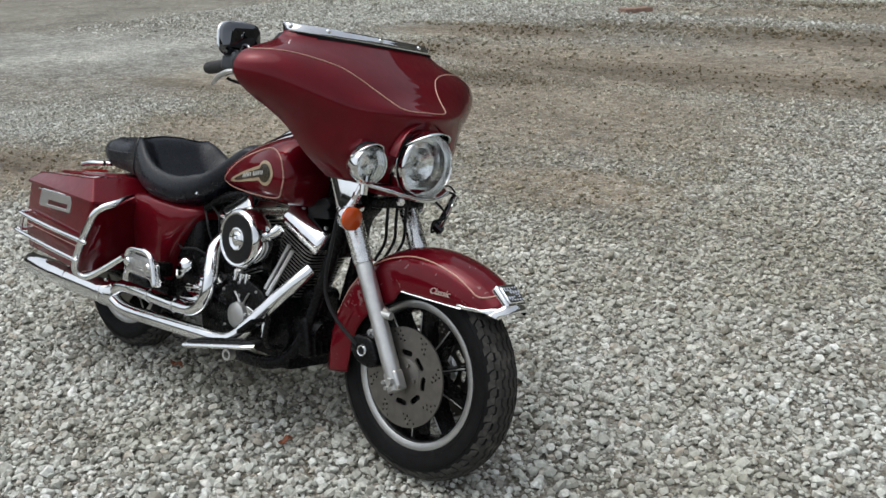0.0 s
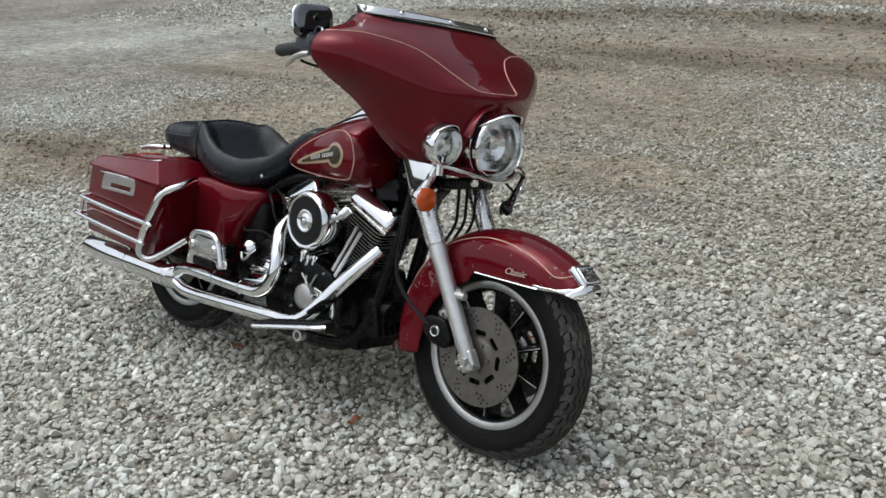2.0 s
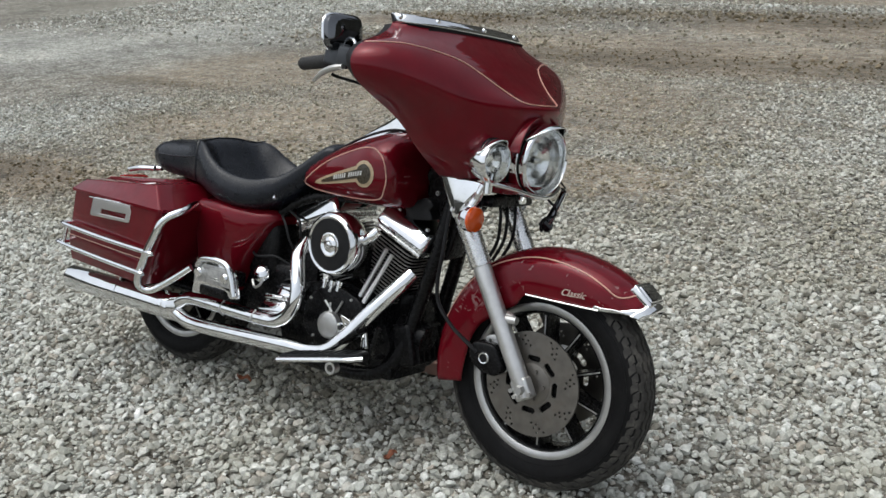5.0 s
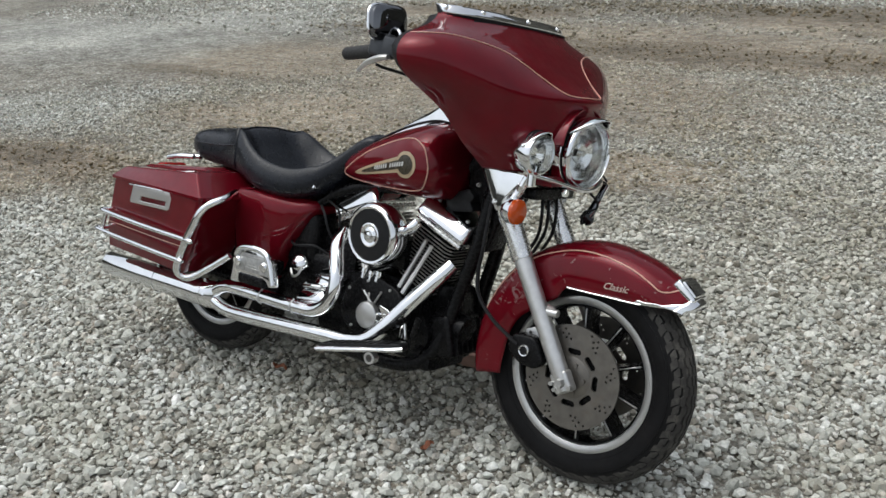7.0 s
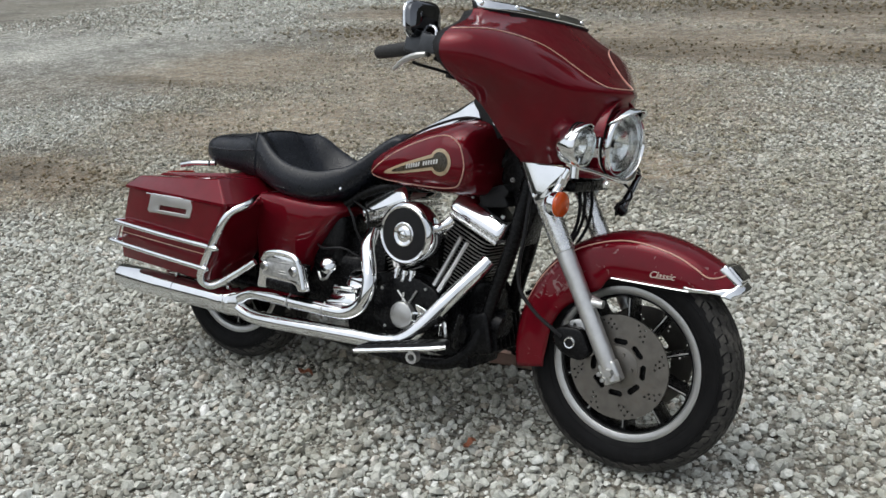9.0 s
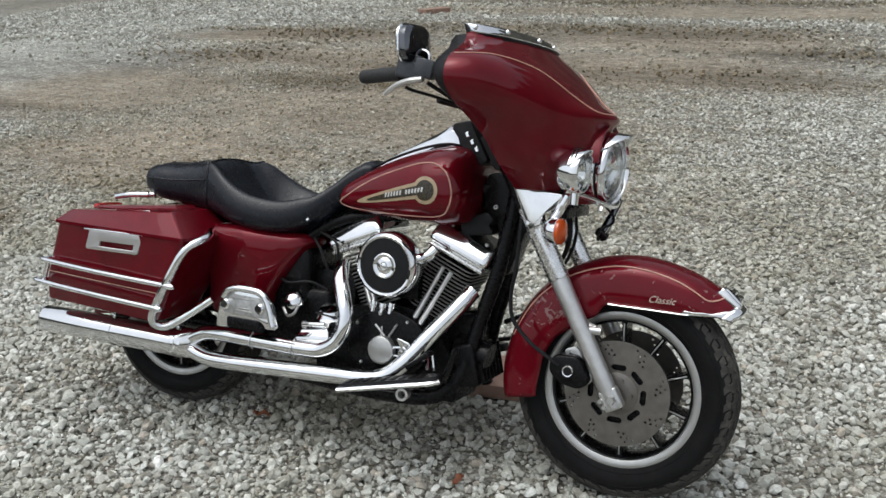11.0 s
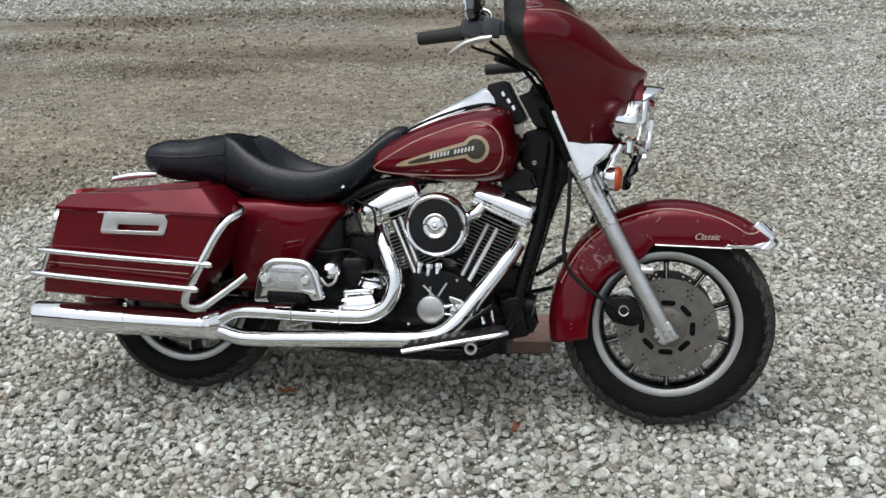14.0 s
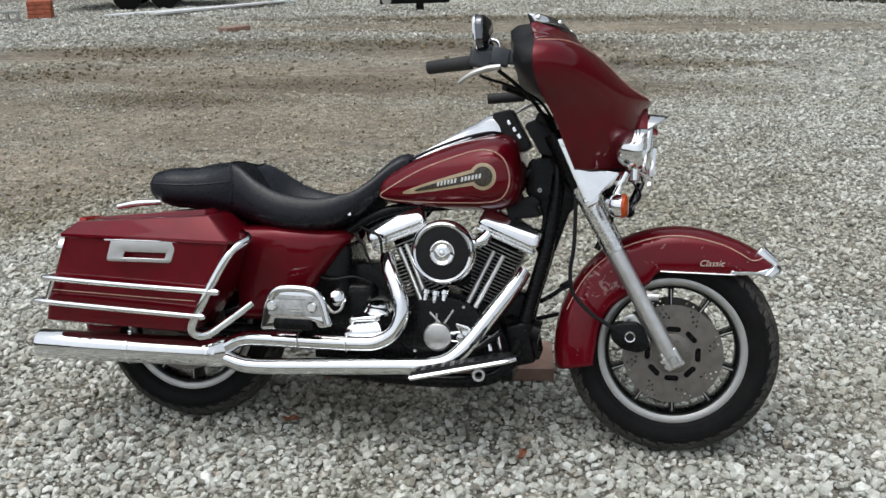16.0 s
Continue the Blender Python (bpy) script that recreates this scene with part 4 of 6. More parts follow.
lathe(bm, [(0.0140, 0.0865), (0.019, 0.074), (0.0235, 0.045), (0.025, 0.0), (0.0215, 0.0), (0.0200, 0.045), (0.0155, 0.074), (0.0105, 0.0865)], hc, HX, 56, closed=False)
ob = part("lens", bm, lens_glass, head, "clear glass lens")
ob.visible_shadow = False


def visor(name, parent, c, r, x0, x1, spread, drop=0.010):
    bm = B()

    def f(a, k):
        t = radians(a)
        e = math.cos((a - 90) / spread * math.pi / 2)
        L = x0 + (x1 - x0) * k * max(e, 0.05) ** 0.75
        rr = r + 0.003 + 0.004 * k * e
        return Vector((c.x + L, c.y + rr * math.cos(t), c.z + rr * math.sin(t) - drop * k * k * max(e, 0)))
    skin(bm, f, np.linspace(90 - spread, 90 + spread, 31), np.linspace(0, 1, 8))
    thicken(part(name, bm, chrome, parent, "chrome lamp visor"), 0.0025)


visor("visor", head, hc, 0.1005, -0.004, 0.068, 58)
pc = Vector((-0.126, -0.204, 0.900))
bm = B()
lathe(bm, [(-0.062, 0.0), (-0.060, 0.018), (-0.050, 0.036), (-0.030, 0.050), (0.0, 0.056), (0.014, 0.0565), (0.022, 0.052), (0.023, 0.049), (0.016, 0.048)], pc, HX, 48)
plamp = part("passing_lamp", bm, chrome, bike, "round chrome passing lamp with clear lens")
bm = B()
lathe(bm, [(-0.036, 0.0), (-0.032, 0.016), (-0.018, 0.034), (0.014, 0.0485)], pc, HX, 24)
part("lamp_bowl", bm, reflector, plamp, sharp=4)
bm = B()
lathe(bm, [(0.0150, 0.0488), (0.022, 0.03), (0.0245, 0.0), (0.021, 0.0), (0.0185, 0.03), (0.012, 0.0488)], pc, HX, 40)
ob = part("lens", bm, lens_glass, plamp, "clear glass lens")
ob.visible_shadow = False
visor("visor", plamp, pc, 0.0555, -0.012, 0.034, 75, 0.004)
for dx in (-0.004, 0.006):
    bm = B()
    tube(bm, [pc + Vector((dx, 0.0605 * math.cos(radians(a)), 0.0605 * math.sin(radians(a)))) for a in range(35, 146, 10)], 0.0016, 6, 2)
    part("visor_groove", bm, gloss_black, plamp, "dark groove across the visor")
bm = B()
tube(bm, [(-0.150, -0.215, 0.850), (-0.128, -0.19, 0.842), (-0.100, -0.13, 0.828), (-0.080, -0.06, 0.812), (-0.074, 0.0, 0.806), (-0.080, 0.06, 0.812), (-0.10, 0.12, 0.828)], 0.0062, 10)
bar = part("light_bar", bm, chrome, bike, "bent chrome auxiliary light bar")
bm = B()
lathe(bm, [(0, 0), (0, 0.012), (0.055, 0.012), (0.06, 0.018)], (-0.128, -0.205, 0.815), (0, 0, 1), 14)
part("lamp_post", bm, chrome, bar)
bm = B()
lathe(bm, [(-0.004, 0), (-0.004, 0.010), (0.0, 0.0115), (0.008, 0.0115)], (-0.083, -0.095, 0.800), (-1, 0, 0), 6)
part("bolt", bm, chrome, bar)
bm = B()
box(bm, (-0.196, 0, 0.782), (0.05, 0.21, 0.032), 0.010)
part("lower_fork_bridge", bm, black_paint, bike, "black lower fork bridge")
bm = B()
box(bm, (-0.150, 0, 0.825), (0.08, 0.26, 0.03), 0.012)
part("lamp_nacelle", bm, paint, bike)

# turn signals at the front
tc0 = Vector((-0.170, -0.210, 0.742))
bm = B()
lathe(bm, [(-0.028, 0.0), (-0.027, 0.016), (-0.020, 0.028), (-0.006, 0.0345), (0.010, 0.0355), (0.012, 0.034)], tc0, (1, -0.12, 0.0), 32)
sig = part("turn_signal", bm, chrome, bike, "round chrome turn signal with orange lens")
bm = B()
lathe(bm, [(0.0115, 0.0345), (0.020, 0.033), (0.027, 0.024), (0.030, 0.0)], tc0, (1, -0.12, 0.0), 32)
part("lens", bm, orange, sig, "orange plastic lens")
bm = B()
tube(bm, [(-0.178, -0.205, 0.770), (-0.165, -0.195, 0.800), (-0.150, -0.190, 0.835)], 0.011, 10)
tube(bm, [(-0.185, -0.20, 0.745), (-0.200, -0.165, 0.755), (-0.205, -0.13, 0.765)], 0.012, 10)
lathe(bm, [(-0.01, 0), (-0.01, 0.012), (0.012, 0.012), (0.012, 0)], (-0.165, -0.196, 0.800), (0.4, 0, 1), 6)
part("stalk", bm, chrome, sig)
bm = B()
top, foot = Vector((-0.0985, 0.1556, 0.817)), Vector((-0.1387, 0.1417, 0.7112))
tube(bm, [foot, foot.lerp(top, 0.3), foot.lerp(top, 0.7), top], [0.016, 0.013, 0.011, 0.012], 14, squash=0.6)
loose = part("loose_signal", bm, dark_chrome, bike, "dangling chrome signal bracket hanging by its wires")
bm = B()
tube(bm, [foot + Vector((0.010, -0.006, 0.008)), foot.lerp(top, 0.5) + Vector((0.012, -0.006, 0)), top + Vector((0.010, -0.005, 0))], 0.0045, 8, squash=0.6)
part("bright_edge", bm, chrome, loose, "bright chrome edge")
bm = B()
lathe(bm, [(-0.018, 0), (-0.018, 0.014), (0.010, 0.017), (0.016, 0.012), (0.016, 0)], foot, (0.4, 0.5, -0.5), 16)
part("socket", bm, gloss_black, loose, "black bulb socket")
bm = B()
tube(bm, [(-0.13, 0.09, 0.805), (-0.105, 0.120, 0.770), (-0.112, 0.135, 0.745), foot + Vector((0, -0.024, 0.02)), foot + Vector((-0.006, -0.020, -0.014)), foot], 0.0035, 8)
tube(bm, [(-0.12, 0.10, 0.83), (-0.098, 0.150, 0.822), (-0.105, 0.160, 0.790), foot.lerp(top, 0.55)], 0.0032, 8)
tube(bm, [top + Vector((0, 0, 0.01)), top + Vector((-0.01, -0.02, 0.028)), (-0.12, 0.11, 0.842)], 0.0028, 6)
part("wire", bm, black_plastic, loose)


# chrome fork nacelle panels
def nacelle(s):
    bm = B()
    plate(bm, rounded([(-0.348, 0.925), (-0.322, 0.928), (-0.260, 0.840), (-0.172, 0.834), (-0.192, 0.797), (-0.226, 0.776), (-0.229, 0.748), (-0.255, 0.730)], 0.006), 0.163 * s, 0.007, (), 0.0025)
    n = part("fork_panel", bm, chrome, bike, "flat chrome fork side panel")
    for x, z in ((-0.262, 0.752), (-0.330, 0.912)):
        bm = B()
        lathe(bm, [(0.005, 0), (0.005, 0.005), (0, 0.008)], (x, 0.1655 * s, z), (0, s, 0), 10)
        part("screw", bm, chrome, n)


sides(nacelle)
for x0, y0 in ((-0.195, -0.03), (-0.205, 0.02), (-0.20, 0.055)):
    bm = B()
    tube(bm, [(x0, y0, 0.78), (x0 + 0.012, y0 - 0.01, 0.72), (x0 - 0.004, y0 + 0.008, 0.66), (x0 - 0.03, y0, 0.60)], 0.005, 7)
    part("front_cable", bm, black_plastic, bike, "black cable behind the front fork")

# -- handlebar and controls --


def grip_side(s):
    fwd = 0.07 if s > 0 else 0.0
    a, b = Vector((-0.489 + fwd, 0.372 * s, 1.130 - fwd * 0.5)), Vector((-0.696 + fwd, 0.344 * s, 1.107 - fwd * 0.5))
    d = (b - a).normalized()
    bm = B()
    tube(bm, [a - d * 0.16 + Vector((0.02, -0.12 * s, -0.05)), a - d * 0.07 + Vector((0, -0.02 * s, -0.012)), a, a + d * 0.08], 0.0125, 12)
    hb = part("handlebar", bm, chrome if s > 0 else black_plastic, bike, "black handlebar end")
    bm = B()
    L = (b - a).length
    lathe(bm, [(0.085, 0.012), (0.085, 0.0185), (0.09, 0.019), (L - 0.006, 0.0180), (L, 0.0160), (L + 0.001, 0)], a, d, 28)
    part("grip", bm, grip_rubber, hb, "black rubber hand grip")
    bm = B()
    box(bm, a + d * 0.055 + Vector((0, 0, 0.006)), (0.070, 0.042, 0.050), 0.010, (0, 10, -8 * s), 3)
    box(bm, a + d * 0.045 + Vector((0, 0, 0.034)), (0.042, 0.034, 0.018), 0.005, (0, 10, -8 * s), 2)
    lathe(bm, [(0, 0), (0, 0.006), (0.006, 0.007)], a + d * 0.075 + Vector((0, 0.024 * s, 0.012)), (0, -s, 0), 10)
    part("switch_housing", bm, dark_alloy, hb, "dark grey handlebar switch housing")
    bm = B()
    box(bm, a + d * 0.005 + Vector((0, 0.004 * s, 0.004)), (0.050, 0.050, 0.048), 0.008, (0, 10, -8 * s), 2)
    box(bm, a - d * 0.04 + Vector((0, -0.006 * s, -0.004)), (0.05, 0.034, 0.036), 0.008, (0, 10, -8 * s), 2)
    part("lever_clamp", bm, dark_alloy, hb)
    bm = B()
    tube(bm, [a + d * 0.0 + Vector((0, 0.030 * s, -0.024)), a + d * 0.03 + Vector((0, 0.034 * s, -0.025)), a + d * 0.065 + Vector((0, 0.036 * s, -0.031)), a + d * 0.090 + Vector((0, 0.036 * s, -0.040)), a + d * 0.114 + Vector((0, 0.034 * s, -0.054))], [0.009, 0.0115, 0.0105, 0.0085, 0.006], 10, squash=0.75)
    part("lever", bm, dull, hb, "polished aluminium brake lever")


sides(grip_side)
# mirror
mc = Vector((-0.5395, -0.352, 1.196))
bm = B()
ring = []
for x, k in ((0.016, 0.55), (0.013, 0.80), (0.004, 0.97), (-0.008, 1.0), (-0.014, 0.97)):
    ring.append([mc + Vector((x, 0.066 * k * math.copysign(abs(math.cos(t)) ** 0.55, math.cos(t)), 0.051 * k * math.copysign(abs(math.sin(t)) ** 0.55, math.sin(t)) * (1.0 + 0.08 * math.cos(t)))) for t in (2 * math.pi * i / 40 for i in range(40))])
TURN_M = Matrix.Translation(mc) @ Euler((0, radians(-6), radians(-4))).to_matrix().to_4x4() @ Matrix.Translation(-mc)
ring = [[TURN_M @ p for p in r] for r in ring]
loft(bm, ring)
mirror = part("mirror", bm, dark_chrome, bike, "rounded rear-view mirror in a smoked chrome shell")
bm = B()
tube(bm, [p + Vector((-0.002, 0, 0)) for p in ring[-1]], 0.0048, 8, 1, False, closed=True)
part("mirror_rim", bm, chrome, mirror)
bm = B()
loft(bm, [[TURN_M @ (mc + (TURN_M.inverted() @ p - mc) * k + Vector((dx, 0, 0))) for p in ring[-1]] for k, dx in ((0.93, -0.0005), (0.92, -0.0025))])
part("mirror_glass", bm, mirror_glass, mirror)
bm = B()
tube(bm, [mc + Vector((0.014, 0.004, -0.012)), mc + Vector((0.032, 0.004, -0.018)), mc + Vector((0.040, 0.002, -0.035)), mc + Vector((0.038, -0.004, -0.085))], 0.0048, 8)
part("mirror_stem", bm, chrome, mirror)
bm = B()
tube(bm, [(-0.545, -0.385, 1.085), (-0.53, -0.37, 1.078), (-0.47, -0.32, 1.062), (-0.40, -0.25, 1.03), (-0.37, -0.15, 0.99)], 0.0042, 8)
tube(bm, [(-0.50, -0.35, 1.10), (-0.46, -0.30, 1.07), (-0.41, -0.22, 1.02), (-0.36, -0.10, 0.94)], 0.0055, 8)
tube(bm, [(-0.49, -0.30, 1.06), (-0.455, -0.24, 1.05), (-0.43, -0.18, 1.04)], 0.009, 8)
part("control_cable", bm, black_plastic, bike, "black control cables")

# -- steering head and frame --
bm = B()
tube(bm, [(-0.315, 0, 0.74), (-0.40, 0, 0.96)], 0.036, 18)
neck = part("frame", bm, black_paint, bike, "black steel tube frame")


def frame_side(s):
    bm = B()
    tube(bm, [(-0.352, 0.020 * s, 0.86), (-0.352, 0.040 * s, 0.78), (-0.378, 0.055 * s, 0.60), (-0.420, 0.065 * s, 0.44), (-0.448, 0.080 * s, 0.32), (-0.490, 0.105 * s, 0.235), (-0.580, 0.125 * s, 0.200), (-0.80, 0.13 * s, 0.195), (-1.15, 0.12 * s, 0.21)], 0.022, 12)
    part("down_tube", bm, black_paint, neck)
    bm = B()
    tube(bm, [(-0.39, 0.02 * s, 0.86), (-0.60, 0.05 * s, 0.74), (-0.86, 0.08 * s, 0.70), (-1.0, 0.10 * s, 0.62), (-1.12, 0.11 * s, 0.50), (-1.16, 0.11 * s, 0.30)], 0.017, 12)
    part("top_tube", bm, black_paint, neck)


sides(frame_side)
bm = B()
plate(bm, rounded([(-0.436, 0.858), (-0.368, 0.878), (-0.350, 0.820), (-0.285, 0.752), (-0.322, 0.712), (-0.362, 0.588), (-0.402, 0.586), (-0.385, 0.695), (-0.405, 0.750), (-0.440, 0.765)], 0.012), 0, 0.085, (), 0.008)
part("gusset", bm, black_paint, neck)
bm = B()
box(bm, (-0.345, -0.0, 0.925), (0.055, 0.23, 0.05), 0.01, (0, 28, 0))
box(bm, (-0.395, 0.0, 0.985), (0.05, 0.20, 0.035), 0.01, (0, 28, 0))
part("upper_fork_bridge", bm, black_paint, bike)
bm = B()
plate(bm, rounded([(-0.548, 1.000), (-0.498, 1.012), (-0.438, 0.905), (-0.458, 0.892), (-0.505, 0.928), (-0.545, 0.960)], 0.006), -0.02, 0.085, (), 0.004)
dash = part("ignition_housing", bm, black_plastic, bike, "black ignition housing ahead of the console")
for x, z in ((-0.502, 0.975), (-0.485, 0.955), (-0.470, 0.935)):
    bm = B()
    box(bm, (x, -0.064, z), (0.016, 0.006, 0.012), 0.002, (0, 60, 0), 1)
    part("chrome_tab", bm, chrome, dash)
bm = B()
plate(bm, rounded([(-0.450, 0.968), (-0.380, 1.000), (-0.340, 0.900), (-0.365, 0.880), (-0.402, 0.887)], 0.006), -0.03, 0.11, (), 0.004)
part("steering_cover", bm, black_plastic, bike, "black steering head cover")
bm = B()
lathe(bm, [(-0.004, 0.003), (-0.004, 0.006), (0.002, 0.007)], (-0.405, -0.045, 0.775), seg=14)
part("neck_bolt", bm, dull, neck)
bm = B()
plate(bm, rounded([(-0.500, 0.728), (-0.425, 0.756), (-0.404, 0.740), (-0.418, 0.723), (-0.403, 0.700), (-0.490, 0.690)], 0.006), -0.01, 0.12, (), 0.005)
part("ignition_coil", bm, black_plastic, bike, "black ignition coil below the tank")

# -- fuel tank --
TX = [-0.935, -0.915, -0.885, -0.84, -0.78, -0.70, -0.62, -0.555, -0.508, -0.475, -0.457, -0.448]
t_b = curve1(TX, [0.748, 0.738, 0.728, 0.719, 0.713, 0.709, 0.707, 0.708, 0.713, 0.725, 0.75, 0.79])
t_t = curve1(TX, [0.768, 0.785, 0.806, 0.833, 0.864, 0.898, 0.924, 0.940, 0.940, 0.922, 0.885, 0.84])
t_w = curve1(TX, [0.055, 0.085, 0.108, 0.130, 0.152, 0.178, 0.198, 0.209, 0.206, 0.192, 0.165, 0.11])
TN = 2.7


def tank_y(x, z):
    zm, h = (t_b(x) + t_t(x)) / 2, (t_t(x) - t_b(x)) / 2
    zm -= 0.12 * h
    h2 = h * (1.12 if z > zm else 0.88)
    return t_w(x) * max(1 - min(abs((z - zm) / h2), 1) ** TN, 0) ** (1 / TN)


bm = B()
rings = []
for x in np.linspace(-0.935, -0.448, 46):
    zm, h = (t_b(x) + t_t(x)) / 2, (t_t(x) - t_b(x)) / 2
    zm -= 0.12 * h
    ring = []
    for k in range(48):
        a = 2 * math.pi * k / 48
        cy, sz = math.cos(a), math.sin(a)
        ring.append((x, t_w(x) * math.copysign(abs(cy) ** (2 / TN), cy), zm + (h * (1.12 if sz > 0 else 0.88)) * math.copysign(abs(sz) ** (2 / TN), sz)))
    rings.append(ring)
loft(bm, rings)
tank = part("fuel_tank", bm, paint, bike, "burgundy teardrop fuel tank with tan badge", sharp=70)


def on_tank(x, z, s, off=0.001):
    return Vector((x, s * (tank_y(x, z) + off), z))


def tank_marks(s):
    bm = B()
    tube(bm, [on_tank(x, z, s, 0.0004) for x, z in spline_xz([(-0.884, 0.747), (-0.84, 0.778), (-0.755, 0.826), (-0.66, 0.864), (-0.585, 0.887), (-0.535, 0.888), (-0.496, 0.862), (-0.480, 0.812), (-0.490, 0.768), (-0.525, 0.743), (-0.62, 0.735), (-0.76, 0.733), (-0.84, 0.735)])], 0.0022, 6, 1, False, closed=True)
    part("pinstripe", bm, gold, tank)
    for name, k, off, mm in (("badge", 1.0, 0.0012, brass), ("badge_field", 0.74, 0.0024, badge_dark)):
        bm = B()
        cx, cz = -0.556, 0.814
        rows = []
        for r in (0.0, 0.25, 0.5, 0.75, 1.0):
            rows.append([bm.verts.new(on_tank(cx + 0.039 * k * r * math.cos(a), cz + 0.039 * k * r * math.sin(a), s, off)) for a in (2 * math.pi * i / 36 for i in range(36))])
        for a, b in zip(rows, rows[1:]):
            for i in range(36):
                bm.faces.new((a[i], a[(i + 1) % 36], b[(i + 1) % 36], b[i]))
        part(name, bm, mm, tank)
    for name, off, mm, x0, x1, hw0, hw1 in (("badge_tail", 0.0012, brass, -0.805, -0.585, 0.002, 0.0235), ("badge_tail_field", 0.0024, badge_dark, -0.765, -0.575, 0.002, 0.0135)):
        bm = B()

        def f(x, u, off=off, x0=x0, x1=x1, hw0=hw0, hw1=hw1):
            k = (x - x0) / (x1 - x0)
            zc = 0.764 + (x + 0.805) / 0.22 * 0.047
            return on_tank(x, zc + u * (hw0 + (hw1 - hw0) * k ** 0.6) - 0.006 * (1 - k), s, off)
        skin(bm, f, np.linspace(x0, x1, 18), np.linspace(-1, 1, 5))
        part(name, bm, mm, tank)
    for i in range(13):
        if i == 6:
            continue
        x = -0.690 + i * 0.0105
        zc = 0.764 + (x + 0.805) / 0.22 * 0.047
        bm = B()
        skin(bm, lambda a, u: on_tank(x + a + 0.15 * u * 0.006, zc + u * 0.0065, s, 0.0036), (-0.0032, 0.0032), (-1, 0, 1))
        part("bar", bm, silver, tank)


def spline_xz(pts):
    return [(p.x, p.y) for p in spline([(a, b, 0) for a, b in pts], 8, True)]


sides(tank_marks)
# chrome dash console
bm = B()
rings = []
for x, zt, w in ((-0.850, 0.838, 0.030), (-0.835, 0.852, 0.040), (-0.75, 0.897, 0.048), (-0.66, 0.945, 0.056), (-0.60, 0.976, 0.062), (-0.562, 0.998, 0.066), (-0.545, 0.998, 0.066), (-0.527, 0.975, 0.064), (-0.518, 0.945, 0.062)):
    zb = min(t_t(x), zt) - 0.012
    rings.append([(x, w, zb), (x, w * 0.97, zt - 0.016), (x, w * 0.80, zt - 0.004), (x, w * 0.45, zt), (x, -w * 0.45, zt), (x, -w * 0.80, zt - 0.004), (x, -w * 0.97, zt - 0.016), (x, -w, zb)])
loft(bm, rings)
con = part("tank_console", bm, chrome, bike, "long chrome tank-top console")
bm = B()
tube(bm, [(-0.84, -0.05, 0.838), (-0.74, -0.062, 0.888), (-0.64, -0.075, 0.925), (-0.56, -0.082, 0.944), (-0.52, -0.06, 0.942)], 0.004, 8)
part("console_gasket", bm, black_plastic, con)

# -- seat --
SX = [-1.650, -1.635, -1.60, -1.50, -1.42, -1.37, -1.32, -1.26, -1.20, -1.12, -1.04, -0.97, -0.91, -0.86, -0.82, -0.795]
s_b = curve1(SX, [0.735, 0.712, 0.694, 0.682, 0.672, 0.664, 0.654, 0.640, 0.630, 0.624, 0.630, 0.656, 0.702, 0.756, 0.802, 0.826])
s_t = curve1(SX, [0.772, 0.796, 0.810, 0.818, 0.834, 0.844, 0.832, 0.790, 0.757, 0.736, 0.734, 0.758, 0.813, 0.859, 0.876, 0.868])
s_w = curve1(SX, [0.085, 0.110, 0.130, 0.142, 0.148, 0.160, 0.178, 0.197, 0.206, 0.204, 0.190, 0.164, 0.128, 0.100, 0.086, 0.074])
s_d = curve1(SX, [0, 0, 0.0, 0.0, 0.0, 0.012, 0.062, 0.090, 0.094, 0.080, 0.052, 0.020, 0.003, 0, 0, 0])


def seat_point(x, a, grow=0.0):
    zm, h, w = (s_b(x) + s_t(x)) / 2, (s_t(x) - s_b(x)) / 2 + grow, s_w(x) + grow
    n = 2.9
    y = w * math.copysign(abs(math.cos(a)) ** (2 / n), math.cos(a))
    z = zm + h * math.copysign(abs(math.sin(a)) ** (2 / n), math.sin(a))
    if math.sin(a) > 0:
        k = min(max((abs(y) / w - 0.46) / 0.36, 0), 1)
        z -= s_d(x) * (1 - k * k * (3 - 2 * k)) - 0.022 * math.exp(-((abs(y) / w - 0.90) / 0.10) ** 2) * min(s_d(x) / 0.03, 1)
    return Vector((x, y, z))


bm = B()
angs = [2 * math.pi * k / 64 for k in range(64)]
loft(bm, [[seat_point(x, a) for a in angs] for x in np.linspace(-1.650, -0.795, 72)])
seat = part("seat", bm, vinyl, bike, "black vinyl two-up seat with deep buttoned bucket", sharp=80)
bm = B()
tube(bm, [seat_point(-1.385 + 0.05 * abs(math.cos(a)) ** 2, a, 0.0006) for a in np.linspace(radians(-28), radians(208), 40)], 0.0034, 6, 1, False)
for s in (-1, 1):
    a0 = radians(5) if s > 0 else radians(175)
    tube(bm, [seat_point(x, a0, 0.0006) for x in np.linspace(-1.64, -1.345, 18)], 0.0030, 6, 1, False)
part("piping", bm, vinyl, seat)
for y in (-0.055, 0.055):
    p = seat_point(-1.20, math.pi / 2)
    bm = B()
    lathe(bm, [(0.006, 0), (0.005, 0.007), (0, 0.010), (-0.004, 0.010)], (p.x, y, p.z + 0.004), (0.4, 0, 1), 12)
    part("button", bm, vinyl, seat)
bm = B()
lathe(bm, [(0.002, 0), (0.002, 0.005), (-0.002, 0.006)], seat_point(-0.965, radians(195), 0.0), (0, -1, 0.2), 10)
part("stud", bm, chrome, seat)

# -- rear mudguard, side panels --


